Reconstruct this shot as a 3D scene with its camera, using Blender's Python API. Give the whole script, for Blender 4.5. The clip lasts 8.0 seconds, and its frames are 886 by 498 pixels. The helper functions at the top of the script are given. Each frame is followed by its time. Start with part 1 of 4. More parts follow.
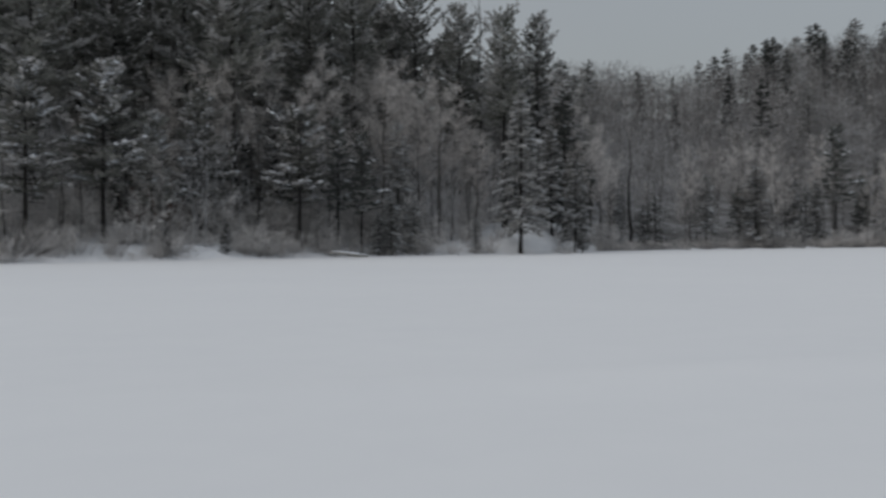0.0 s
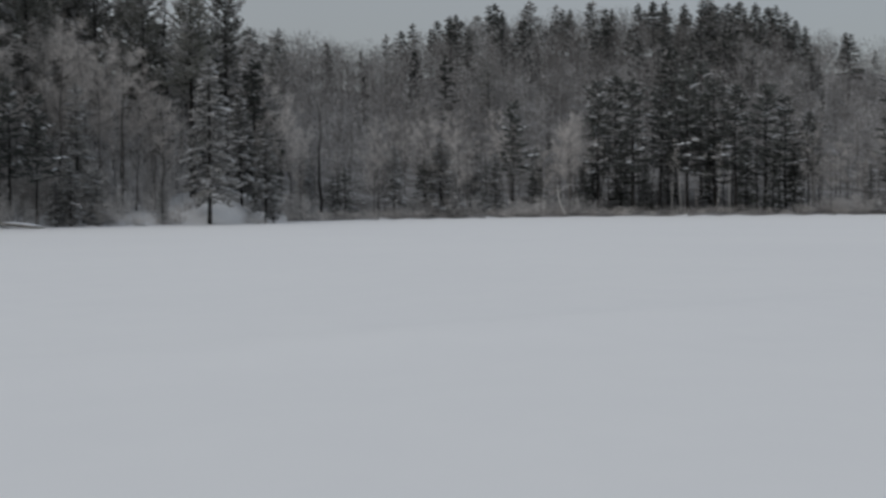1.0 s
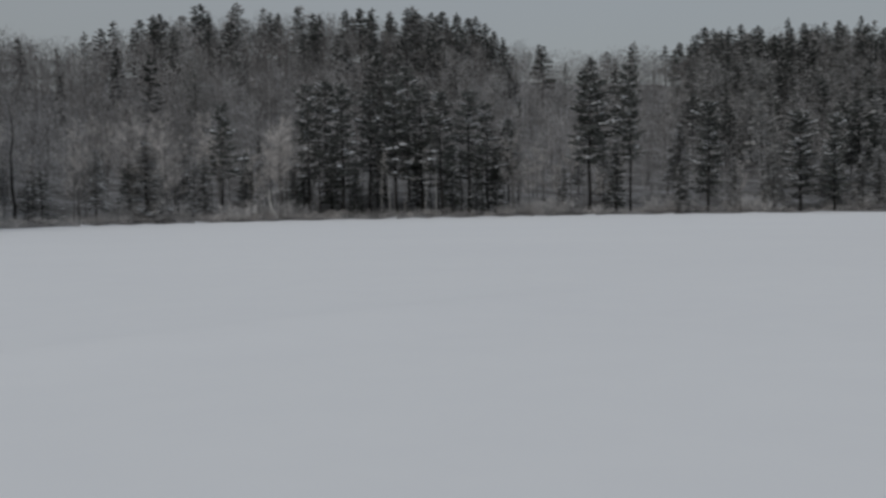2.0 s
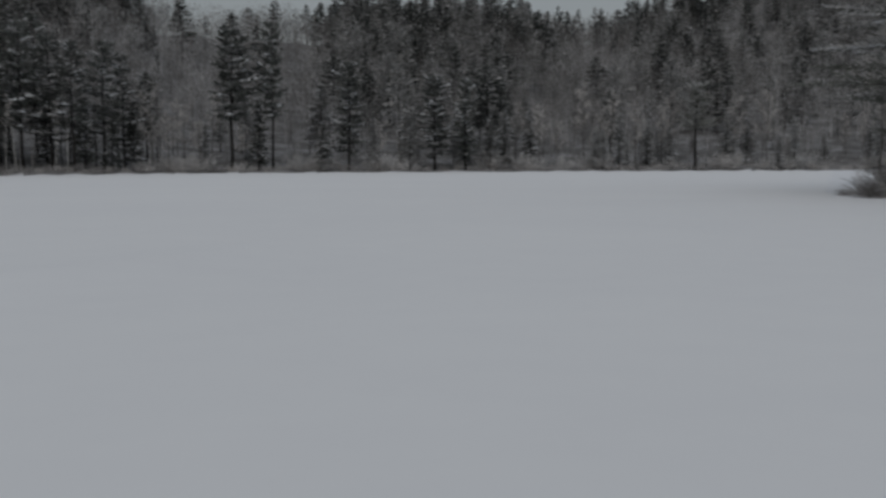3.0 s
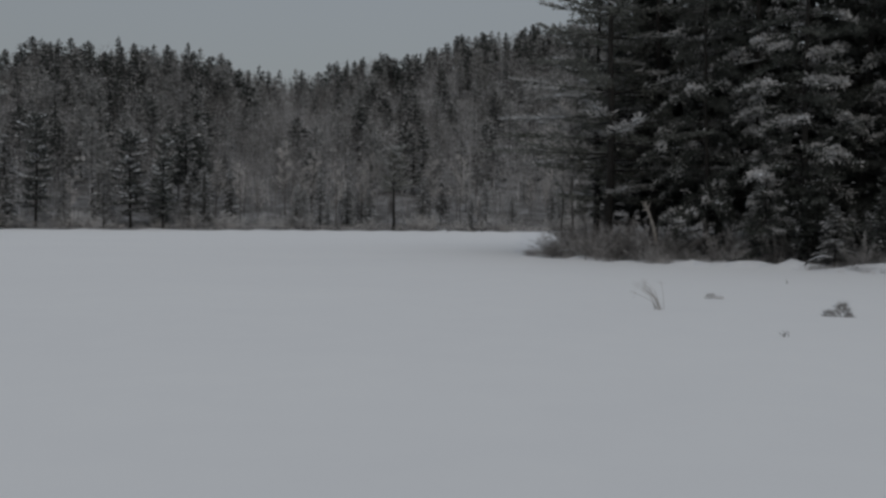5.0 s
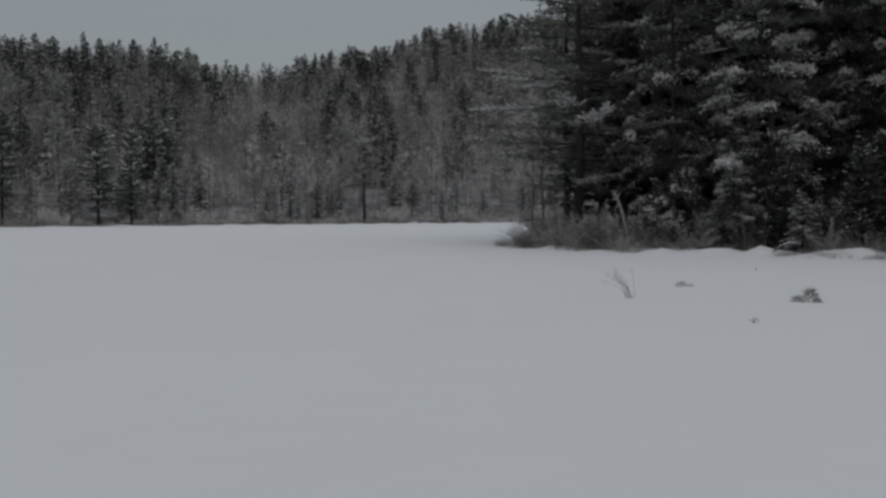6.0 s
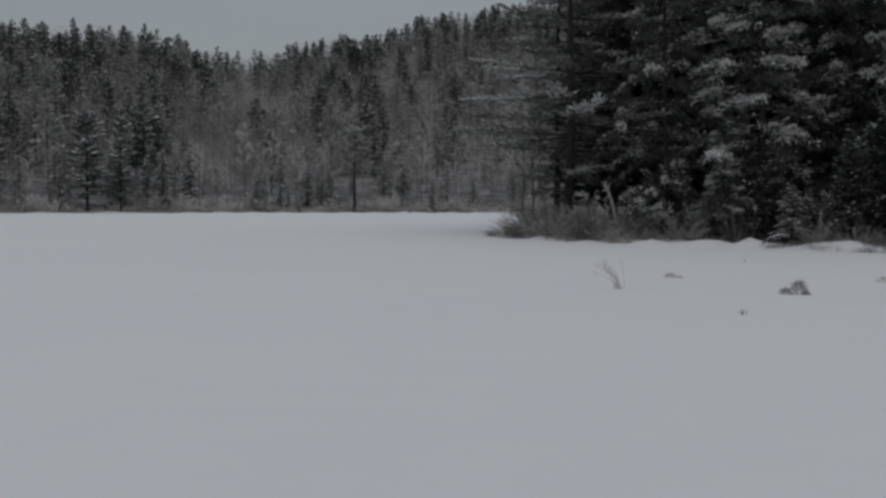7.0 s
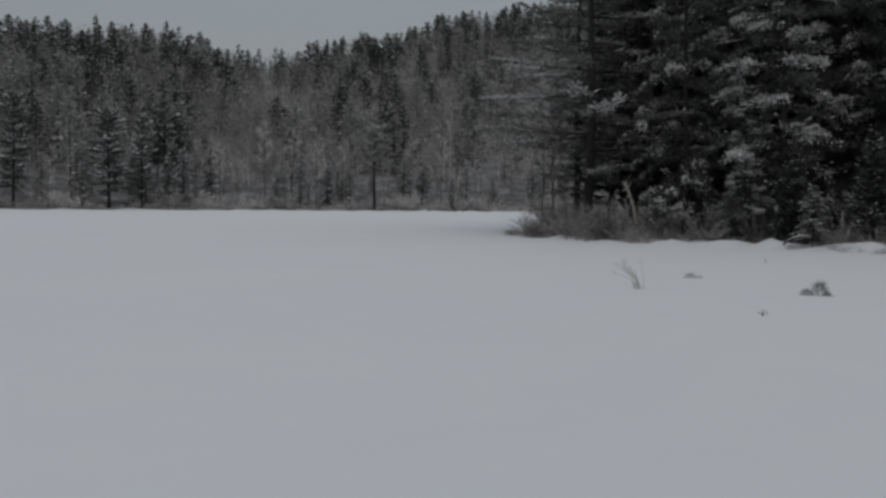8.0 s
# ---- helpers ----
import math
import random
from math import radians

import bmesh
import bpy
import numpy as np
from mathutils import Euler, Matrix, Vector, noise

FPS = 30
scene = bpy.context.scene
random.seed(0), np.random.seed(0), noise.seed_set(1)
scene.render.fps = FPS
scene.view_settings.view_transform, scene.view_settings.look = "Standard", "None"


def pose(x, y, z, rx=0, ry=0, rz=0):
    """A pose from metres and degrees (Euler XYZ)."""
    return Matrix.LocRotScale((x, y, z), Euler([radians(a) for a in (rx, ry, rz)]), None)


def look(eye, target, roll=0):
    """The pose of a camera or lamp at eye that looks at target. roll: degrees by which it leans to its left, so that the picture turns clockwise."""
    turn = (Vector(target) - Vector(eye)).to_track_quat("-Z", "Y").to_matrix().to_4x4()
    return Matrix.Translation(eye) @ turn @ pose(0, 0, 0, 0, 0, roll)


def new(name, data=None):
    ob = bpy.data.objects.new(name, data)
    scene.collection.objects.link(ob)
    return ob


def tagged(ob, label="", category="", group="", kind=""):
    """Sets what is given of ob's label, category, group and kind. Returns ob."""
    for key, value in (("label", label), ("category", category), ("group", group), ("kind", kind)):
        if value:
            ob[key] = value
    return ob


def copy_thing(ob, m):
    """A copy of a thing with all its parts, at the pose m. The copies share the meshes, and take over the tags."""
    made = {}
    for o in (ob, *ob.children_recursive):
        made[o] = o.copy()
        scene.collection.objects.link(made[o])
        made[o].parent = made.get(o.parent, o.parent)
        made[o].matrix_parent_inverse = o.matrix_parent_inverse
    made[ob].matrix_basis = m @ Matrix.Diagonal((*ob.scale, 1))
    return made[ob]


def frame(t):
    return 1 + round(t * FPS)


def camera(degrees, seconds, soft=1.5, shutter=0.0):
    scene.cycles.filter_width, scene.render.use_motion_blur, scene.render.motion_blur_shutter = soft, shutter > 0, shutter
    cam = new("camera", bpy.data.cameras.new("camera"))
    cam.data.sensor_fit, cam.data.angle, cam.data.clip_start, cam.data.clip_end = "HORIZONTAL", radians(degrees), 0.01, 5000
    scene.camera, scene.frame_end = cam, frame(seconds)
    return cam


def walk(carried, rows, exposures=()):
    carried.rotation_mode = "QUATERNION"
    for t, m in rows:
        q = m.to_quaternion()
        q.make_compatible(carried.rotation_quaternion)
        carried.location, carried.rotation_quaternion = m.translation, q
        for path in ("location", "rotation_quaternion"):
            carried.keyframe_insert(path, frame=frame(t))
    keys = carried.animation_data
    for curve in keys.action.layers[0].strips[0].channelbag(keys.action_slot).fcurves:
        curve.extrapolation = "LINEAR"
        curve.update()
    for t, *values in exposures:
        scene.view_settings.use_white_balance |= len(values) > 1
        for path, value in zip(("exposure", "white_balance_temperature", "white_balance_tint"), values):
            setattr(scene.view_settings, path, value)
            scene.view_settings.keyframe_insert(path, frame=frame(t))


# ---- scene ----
cam = camera(44.27, 8.0, soft=2.75, shutter=0.2)
EYE = (0.0, 0.0, 1.6)
# seconds, yaw, pitch, roll: a hand-held turn on one spot
PATH = [(0.0, 0.01, -0.87, 0.40), (0.1, -1.94, -0.71, 0.34), (0.2, -3.73, -0.52, 0.58), (0.3, -4.94, -1.00, -0.05),
        (0.4, -6.82, -1.83, -0.28), (0.5, -8.37, -2.37, 0.15), (0.6, -10.08, -2.52, 0.66), (0.7, -11.67, -2.35, 0.69),
        (0.8, -13.32, -2.23, 0.63), (1.0, -16.15, -2.53, 0.29), (1.2, -19.80, -3.08, 0.66), (2.3, -37.03, -3.40, 0.93),
        (2.5, -41.67, -4.75, 0.85), (2.6, -43.13, -4.45, 0.57), (2.7, -44.55, -4.27, 0.56), (2.8, -46.37, -4.31, 0.52),
        (2.9, -48.16, -4.68, 0.46), (3.0, -49.82, -4.78, 0.06), (3.2, -52.38, -4.72, -0.43), (3.3, -53.30, -4.61, -0.31),
        (3.5, -55.48, -4.08, -1.20), (3.6, -57.21, -3.85, -0.54), (3.7, -58.80, -3.48, -0.36), (3.8, -60.52, -2.63, -0.15),
        (4.0, -62.15, -2.17, -0.79), (4.2, -63.43, -1.42, 0.16), (4.3, -64.18, -1.22, 0.29), (4.5, -64.98, -1.00, -0.37),
        (4.7, -65.08, -1.36, -0.71), (5.8, -66.71, -1.94, 0.09), (6.0, -66.94, -2.01, 0.15), (6.2, -67.02, -1.66, 0.72),
        (6.3, -67.24, -1.49, 0.36), (6.5, -67.24, -1.38, -0.27), (6.7, -67.17, -1.87, 0.07), (6.8, -67.31, -2.56, 0.56),
        (7.0, -67.45, -2.56, -0.34), (7.2, -66.86, -2.14, -0.20), (7.3, -66.66, -2.05, -0.37), (7.5, -66.92, -2.05, -0.43),
        (7.7, -66.65, -2.19, -0.37), (7.8, -66.57, -2.20, -0.65), (8.0, -66.42, -2.64, -0.65)]
walk(cam, [(t, pose(*EYE, 90 + p, r, w)) for t, w, p, r in PATH],
     exposures=[(0.0, -1.04), (1.2, -1.08), (2.5, -1.33), (3.5, -1.52), (4.5, -1.48), (6.0, -1.39), (8.0, -1.36)])

# ---- overcast light ----
SUN_UP, SUN_TURN = 38.0, 242.0
world = bpy.data.worlds.new("overcast_sky")
scene.world = world
world.use_nodes = True
wn, wl = world.node_tree.nodes, world.node_tree.links
wn.clear()
w_out = wn.new("ShaderNodeOutputWorld")
w_sky = wn.new("ShaderNodeTexSky")
w_sky.sky_type = "NISHITA"
w_sky.sun_disc = False
w_sky.sun_elevation, w_sky.sun_rotation = radians(SUN_UP), radians(SUN_TURN)
w_sky.air_density, w_sky.dust_density = 1.0, 3.0
w_bg_sky = wn.new("ShaderNodeBackground")
w_bg_sky.inputs["Strength"].default_value = 0.05
wl.new(w_sky.outputs[0], w_bg_sky.inputs["Color"])
# the cloud deck: three times brighter overhead than at the horizon
w_tc = wn.new("ShaderNodeTexCoord")
w_sep = wn.new("ShaderNodeSeparateXYZ")
wl.new(w_tc.outputs["Generated"], w_sep.inputs[0])
w_ramp = wn.new("ShaderNodeMapRange")
w_ramp.inputs["From Min"].default_value, w_ramp.inputs["From Max"].default_value = 0.0, 1.0
w_ramp.inputs["To Min"].default_value, w_ramp.inputs["To Max"].default_value = 0.46, 1.0
wl.new(w_sep.outputs["Z"], w_ramp.inputs["Value"])
w_noise = wn.new("ShaderNodeTexNoise")
w_noise.inputs["Scale"].default_value, w_noise.inputs["Detail"].default_value = 2.5, 3.0
wl.new(w_tc.outputs["Generated"], w_noise.inputs["Vector"])
w_var = wn.new("ShaderNodeMapRange")
w_var.inputs["To Min"].default_value, w_var.inputs["To Max"].default_value = 0.92, 1.08
wl.new(w_noise.outputs["Fac"], w_var.inputs["Value"])
w_mul = wn.new("ShaderNodeMath")
w_mul.operation = "MULTIPLY"
wl.new(w_ramp.outputs[0], w_mul.inputs[0])
wl.new(w_var.outputs[0], w_mul.inputs[1])
w_bg = wn.new("ShaderNodeBackground")
# a little greyer and warmer low down, where one looks through more of the cloud
w_tint = wn.new("ShaderNodeMix")
w_tint.data_type = "RGBA"
w_tint.inputs["A"].default_value, w_tint.inputs["B"].default_value = (0.97, 0.985, 0.96, 1), (0.895, 0.95, 1.0, 1)
w_low = wn.new("ShaderNodeMapRange")
w_low.inputs["From Max"].default_value = 0.55
wl.new(w_sep.outputs["Z"], w_low.inputs["Value"])
wl.new(w_low.outputs[0], w_tint.inputs["Factor"])
wl.new(w_tint.outputs["Result"], w_bg.inputs["Color"])
wl.new(w_mul.outputs[0], w_bg.inputs["Strength"])
w_add = wn.new("ShaderNodeAddShader")
wl.new(w_bg_sky.outputs[0], w_add.inputs[0])
wl.new(w_bg.outputs[0], w_add.inputs[1])
wl.new(w_add.outputs[0], w_out.inputs["Surface"])

sun = new("sun", bpy.data.lights.new("sun", "SUN"))
sun.data.energy, sun.data.angle, sun.data.color = 0.9, radians(60), (1.0, 0.97, 0.93)
sun.matrix_world = look((0, 0, 60), (-60 * math.sin(radians(SUN_TURN)) * math.cos(radians(SUN_UP)),
                                     -60 * math.cos(radians(SUN_TURN)) * math.cos(radians(SUN_UP)),
                                     60 - 60 * math.sin(radians(SUN_UP))))


# ---- materials ----
def material(name, dark, light, scale, rough=0.8, bump=0.0, fine=6.0, low=0.35, high=0.65, island=0.0, spec=0.3, tone=0.0, thin=0.0):
    """Two colours mixed by noise at two scales, each piece shifted a little in brightness."""
    m = bpy.data.materials.new(name)
    m.use_nodes = True
    n, l = m.node_tree.nodes, m.node_tree.links
    b = n["Principled BSDF"]
    b.inputs["Roughness"].default_value = rough
    b.inputs["Specular IOR Level"].default_value = spec
    tc = n.new("ShaderNodeTexCoord")
    big, small = n.new("ShaderNodeTexNoise"), n.new("ShaderNodeTexNoise")
    big.inputs["Scale"].default_value, big.inputs["Detail"].default_value = scale, 4.0
    small.inputs["Scale"].default_value, small.inputs["Detail"].default_value = scale * fine, 3.0
    l.new(tc.outputs["Object"], big.inputs["Vector"])
    l.new(tc.outputs["Object"], small.inputs["Vector"])
    mean = n.new("ShaderNodeMix")
    mean.inputs["Factor"].default_value = 0.4
    l.new(big.outputs["Fac"], mean.inputs["A"])
    l.new(small.outputs["Fac"], mean.inputs["B"])
    spread = n.new("ShaderNodeMapRange")
    spread.inputs["From Min"].default_value, spread.inputs["From Max"].default_value = low, high
    l.new(mean.outputs[0], spread.inputs["Value"])
    mix = n.new("ShaderNodeMix")
    mix.data_type = "RGBA"
    mix.inputs["A"].default_value, mix.inputs["B"].default_value = (*dark, 1), (*light, 1)
    l.new(spread.outputs[0], mix.inputs["Factor"])
    colour = mix.outputs["Result"]
    if island:
        geo, vary, hsv = n.new("ShaderNodeNewGeometry"), n.new("ShaderNodeMapRange"), n.new("ShaderNodeHueSaturation")
        vary.inputs["To Min"].default_value, vary.inputs["To Max"].default_value = 1 - island, 1 + island
        l.new(geo.outputs["Random Per Island"], vary.inputs["Value"])
        l.new(vary.outputs[0], hsv.inputs["Value"])
        l.new(colour, hsv.inputs["Color"])
        colour = hsv.outputs["Color"]
    if tone:
        info, vary, hsv = n.new("ShaderNodeObjectInfo"), n.new("ShaderNodeMapRange"), n.new("ShaderNodeHueSaturation")
        vary.inputs["To Min"].default_value, vary.inputs["To Max"].default_value = 1 - tone, 1 + tone
        l.new(info.outputs["Random"], vary.inputs["Value"])
        l.new(vary.outputs[0], hsv.inputs["Value"])
        l.new(colour, hsv.inputs["Color"])
        colour = hsv.outputs["Color"]
    l.new(colour, b.inputs["Base Color"])
    if bump:
        bp = n.new("ShaderNodeBump")
        bp.inputs["Strength"].default_value, bp.inputs["Distance"].default_value = 0.6, bump
        l.new(small.outputs["Fac"], bp.inputs["Height"])
        l.new(bp.outputs["Normal"], b.inputs["Normal"])
    if thin:
        # sprays of needles and twigs let part of the light through
        glow, blend = n.new("ShaderNodeBsdfTranslucent"), n.new("ShaderNodeMixShader")
        blend.inputs["Fac"].default_value = thin
        l.new(colour, glow.inputs["Color"])
        l.new(b.outputs[0], blend.inputs[1])
        l.new(glow.outputs[0], blend.inputs[2])
        l.new(blend.outputs[0], n["Material Output"].inputs["Surface"])
    return m


LAKE_SNOW = material("lake_snow", (0.815, 0.825, 0.84), (0.84, 0.85, 0.86), 0.12, 0.75, 0.006, 9.0, island=0.0)
BANK_SNOW = material("bank_snow", (0.72, 0.74, 0.77), (0.85, 0.86, 0.88), 0.6, 0.75, 0.06, 6.0)
# snow with brush and litter, its colour darkened for the shade under the trees
SHADED_FLOOR = material("shaded_forest_floor", (0.11, 0.106, 0.103), (0.42, 0.42, 0.43), 0.3, 0.9, 0.1, 7.0, 0.45, 0.75)
SNOW = material("clinging_snow", (0.62, 0.65, 0.69), (0.82, 0.84, 0.87), 3.0, 0.7, 0.02, 5.0, island=0.12)
FROST_SPRAY = material("frost_on_needles", (0.278, 0.280, 0.276), (0.700, 0.690, 0.689), 0.9, 0.75, 0, 6.0, 0.33, 0.7, island=0.15, thin=0.3)
BARK = material("dark_bark", (0.01, 0.0095, 0.009), (0.034, 0.032, 0.03), 4.0, 0.9, 0.03, 7.0)
GREY_BARK = material("grey_bark", (0.06, 0.056, 0.052), (0.17, 0.165, 0.16), 3.0, 0.9, 0.02, 7.0)
BIRCH_BARK = material("birch_bark", (0.24, 0.235, 0.225), (0.55, 0.54, 0.52), 5.0, 0.8, 0.01, 4.0, 0.3, 0.5)
DEAD_WOOD = material("weathered_dead_wood", (0.14, 0.13, 0.12), (0.32, 0.305, 0.285), 5.0, 0.9, 0.02, 6.0)
PINE_NEEDLES = material("pine_needles", (0.04, 0.047, 0.041), (0.2, 0.21, 0.2), 0.7, 0.65, 0, 6.0, 0.36, 0.72, island=0.15, tone=0.25, thin=0.25)
FIR_NEEDLES = material("fir_needles", (0.04, 0.048, 0.04), (0.2, 0.21, 0.2), 0.9, 0.65, 0, 6.0, 0.36, 0.72, island=0.15, tone=0.38, thin=0.3)
FROST_NEEDLES = material("frosted_needles", (0.113, 0.117, 0.110), (0.484, 0.480, 0.475), 1.1, 0.7, 0, 6.0, 0.33, 0.7, island=0.15, tone=0.35, thin=0.35)
FROST_TWIGS = material("frosted_twigs", (0.350, 0.333, 0.320), (0.824, 0.790, 0.766), 0.7, 0.85, 0, 6.0, 0.35, 0.68, island=0.2, tone=0.2, thin=0.4)
BARE_TWIGS = material("bare_twigs", (0.175, 0.165, 0.158), (0.55, 0.54, 0.535), 0.6, 0.85, 0, 6.0, 0.36, 0.7, island=0.2, thin=0.3)
HEMLOCK_NEEDLES = material("hemlock_needles", (0.075, 0.08, 0.066), (0.31, 0.318, 0.295), 0.6, 0.65, 0, 6.0, 0.35, 0.72, island=0.15, tone=0.12, thin=0.4)
HILL_TWIGS = material("hill_twigs", (0.125, 0.122, 0.122), (0.41, 0.406, 0.41), 0.1, 0.85, 0, 5.0, 0.38, 0.66, island=0.1)
HILL_BROWN = material("hill_brown_twigs", (0.075, 0.071, 0.069), (0.27, 0.262, 0.26), 0.12, 0.85, 0, 5.0, 0.38, 0.66, island=0.12)
HILL_PALE = material("hill_frosted_twigs", (0.24, 0.24, 0.243), (0.64, 0.64, 0.652), 0.12, 0.85, 0, 5.0, 0.38, 0.66, island=0.12)
BUSH_FROST = material("frost_thick_twigs", (0.433, 0.420, 0.412), (0.865, 0.845, 0.829), 0.8, 0.85, 0, 5.0, 0.3, 0.65, island=0.15, tone=0.2, thin=0.4)
BROWN_TWIGS = material("brown_twigs", (0.08, 0.075, 0.072), (0.6, 0.58, 0.57), 0.55, 0.85, 0, 6.0, 0.38, 0.66, island=0.25, tone=0.3, thin=0.3)
# needles coloured near black, to deepen the shade in the gaps between boughs
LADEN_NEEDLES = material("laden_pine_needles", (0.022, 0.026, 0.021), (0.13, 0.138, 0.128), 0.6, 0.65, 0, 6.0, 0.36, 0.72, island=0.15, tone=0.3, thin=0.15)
DARK_NEEDLES = material("dark_pine_needles", (0.052, 0.06, 0.052), (0.3, 0.31, 0.3), 0.8, 0.65, 0, 6.0, 0.38, 0.72, island=0.12, tone=0.15, thin=0.25)
STAND_NEEDLES = material("stand_pine_needles", (0.118, 0.126, 0.111), (0.464, 0.460, 0.436), 0.7, 0.65, 0, 6.0, 0.36, 0.72, island=0.15, tone=0.4, thin=0.4)
RUST_LEAVES = material("rusty_leaves", (0.1, 0.055, 0.04), (0.22, 0.14, 0.11), 2.0, 0.8, 0, 5.0, island=0.3)
DRY_REED = material("dry_reed", (0.24, 0.228, 0.212), (0.52, 0.505, 0.485), 6.0, 0.85, 0, 4.0, island=0.3)


# ---- mesh helpers ----
class Geo:
    """Gathers triangles, then becomes one mesh."""

    def __init__(self):
        self.v, self.f, self.m, self.n = [], [], [], 0

    def add(self, v, f, mat=0):
        v, f = np.asarray(v, float).reshape(-1, 3), np.asarray(f, int).reshape(-1, 3)
        if len(f):
            self.v.append(v)
            self.f.append(f + self.n)
            self.m.append(np.full(len(f), mat))
            self.n += len(v)

    def arrays(self):
        return np.concatenate(self.v), np.concatenate(self.f), np.concatenate(self.m)

    def mesh(self, name, mats, smooth=False):
        v, f, m = self.arrays()
        me = bpy.data.meshes.new(name)
        me.vertices.add(len(v))
        me.vertices.foreach_set("co", v.astype(np.float32).ravel())
        me.loops.add(3 * len(f))
        me.loops.foreach_set("vertex_index", f.astype(np.int32).ravel())
        me.polygons.add(len(f))
        me.polygons.foreach_set("loop_start", np.arange(0, 3 * len(f), 3, dtype=np.int32))
        me.polygons.foreach_set("material_index", m.astype(np.int32))
        me.polygons.foreach_set("use_smooth", np.full(len(f), smooth))
        for mat in mats:
            me.materials.append(mat)
        me.update()
        me.validate()
        return me


def part(name, geo, mats, parent, label="", smooth=False):
    ob = new(name, geo.mesh(name, mats if isinstance(mats, list) else [mats], smooth))
    ob.parent = parent
    return tagged(ob, label)


def smooth(t):
    t = np.clip(t, 0, 1)
    return t * t * (3 - 2 * t)


def unit(a):
    return a / (np.linalg.norm(a, axis=-1, keepdims=True) + 1e-9)


def tube(geo, pts, radii, sides=5, mat=0):
    """A tapered tube along a line of points, closed at both ends."""
    pts, radii = np.asarray(pts, float), np.asarray(radii, float)
    k = len(pts)
    ax = unit(np.gradient(pts, axis=0))
    ref = np.where(np.abs(ax[:, 2:3]) > 0.9, np.array([[1.0, 0, 0]]), np.array([[0, 0, 1.0]]))
    u = unit(np.cross(ax, ref))
    w = np.cross(ax, u)
    ang = np.arange(sides) * 2 * math.pi / sides
    ring = u[:, None] * np.cos(ang)[None, :, None] + w[:, None] * np.sin(ang)[None, :, None]
    v = (pts[:, None] + ring * radii[:, None, None]).reshape(-1, 3)
    f = []
    for i in range(k - 1):
        for j in range(sides):
            a, b = i * sides + j, i * sides + (j + 1) % sides
            f += [(a, b, b + sides), (a, b + sides, a + sides)]
    n = len(v)
    v = np.vstack([v, pts[0], pts[-1]])
    for j in range(sides):
        f += [(n, (j + 1) % sides, j), (n + 1, n - sides + j, n - sides + (j + 1) % sides)]
    geo.add(v, f, mat)


def slivers(geo, base, way, length, width, rng, mat=0):
    """One thin triangle each: the finest twigs."""
    n = len(base)
    if not n:
        return
    way = unit(way)
    side = unit(np.cross(way, rng.normal(size=(n, 3))))
    length, width = np.broadcast_to(length, n)[:, None], np.broadcast_to(width, n)[:, None]
    v = np.stack([base - side * width / 2, base + side * width / 2, base + way * length], 1).reshape(-1, 3)
    geo.add(v, np.arange(3 * n).reshape(-1, 3), mat)


def clumps(geo, at, along, long, wide, high, rng, mat=0, simple=False):
    """Small cushions of snow, drawn out along a bough."""
    n = len(at)
    if not n:
        return
    along = unit(along * np.array([1, 1, 0.6]))
    side = unit(np.cross(along, np.array([0, 0, 1.0])))
    up = np.cross(side, along)
    long, wide, high = (np.broadcast_to(q, n)[:, None] * rng.uniform(0.7, 1.3, (n, 1)) for q in (long, wide, high))
    if simple:
        v = np.stack([at - along * long, at + along * long * 0.8 + side * wide, at + along * long * 0.8 - side * wide, at + up * high], 1)
        i = np.arange(n)[:, None] * 4
        geo.add(v.reshape(-1, 3), np.stack([i + list(q) for q in [(0, 2, 1), (0, 1, 3), (1, 2, 3), (2, 0, 3)]], 1).reshape(-1, 3), mat)
        return
    v = np.stack([at - along * long, at + side * wide, at + along * long, at - side * wide, at + up * high, at - up * high * 0.4], 1)
    v = v.reshape(-1, 3)
    i = np.arange(n)[:, None] * 6
    f = [(0, 3, 4), (3, 2, 4), (2, 1, 4), (1, 0, 4), (3, 0, 5), (2, 3, 5), (1, 2, 5), (0, 1, 5)]
    geo.add(v, np.stack([i + list(q) for q in f], 1).reshape(-1, 3), mat)


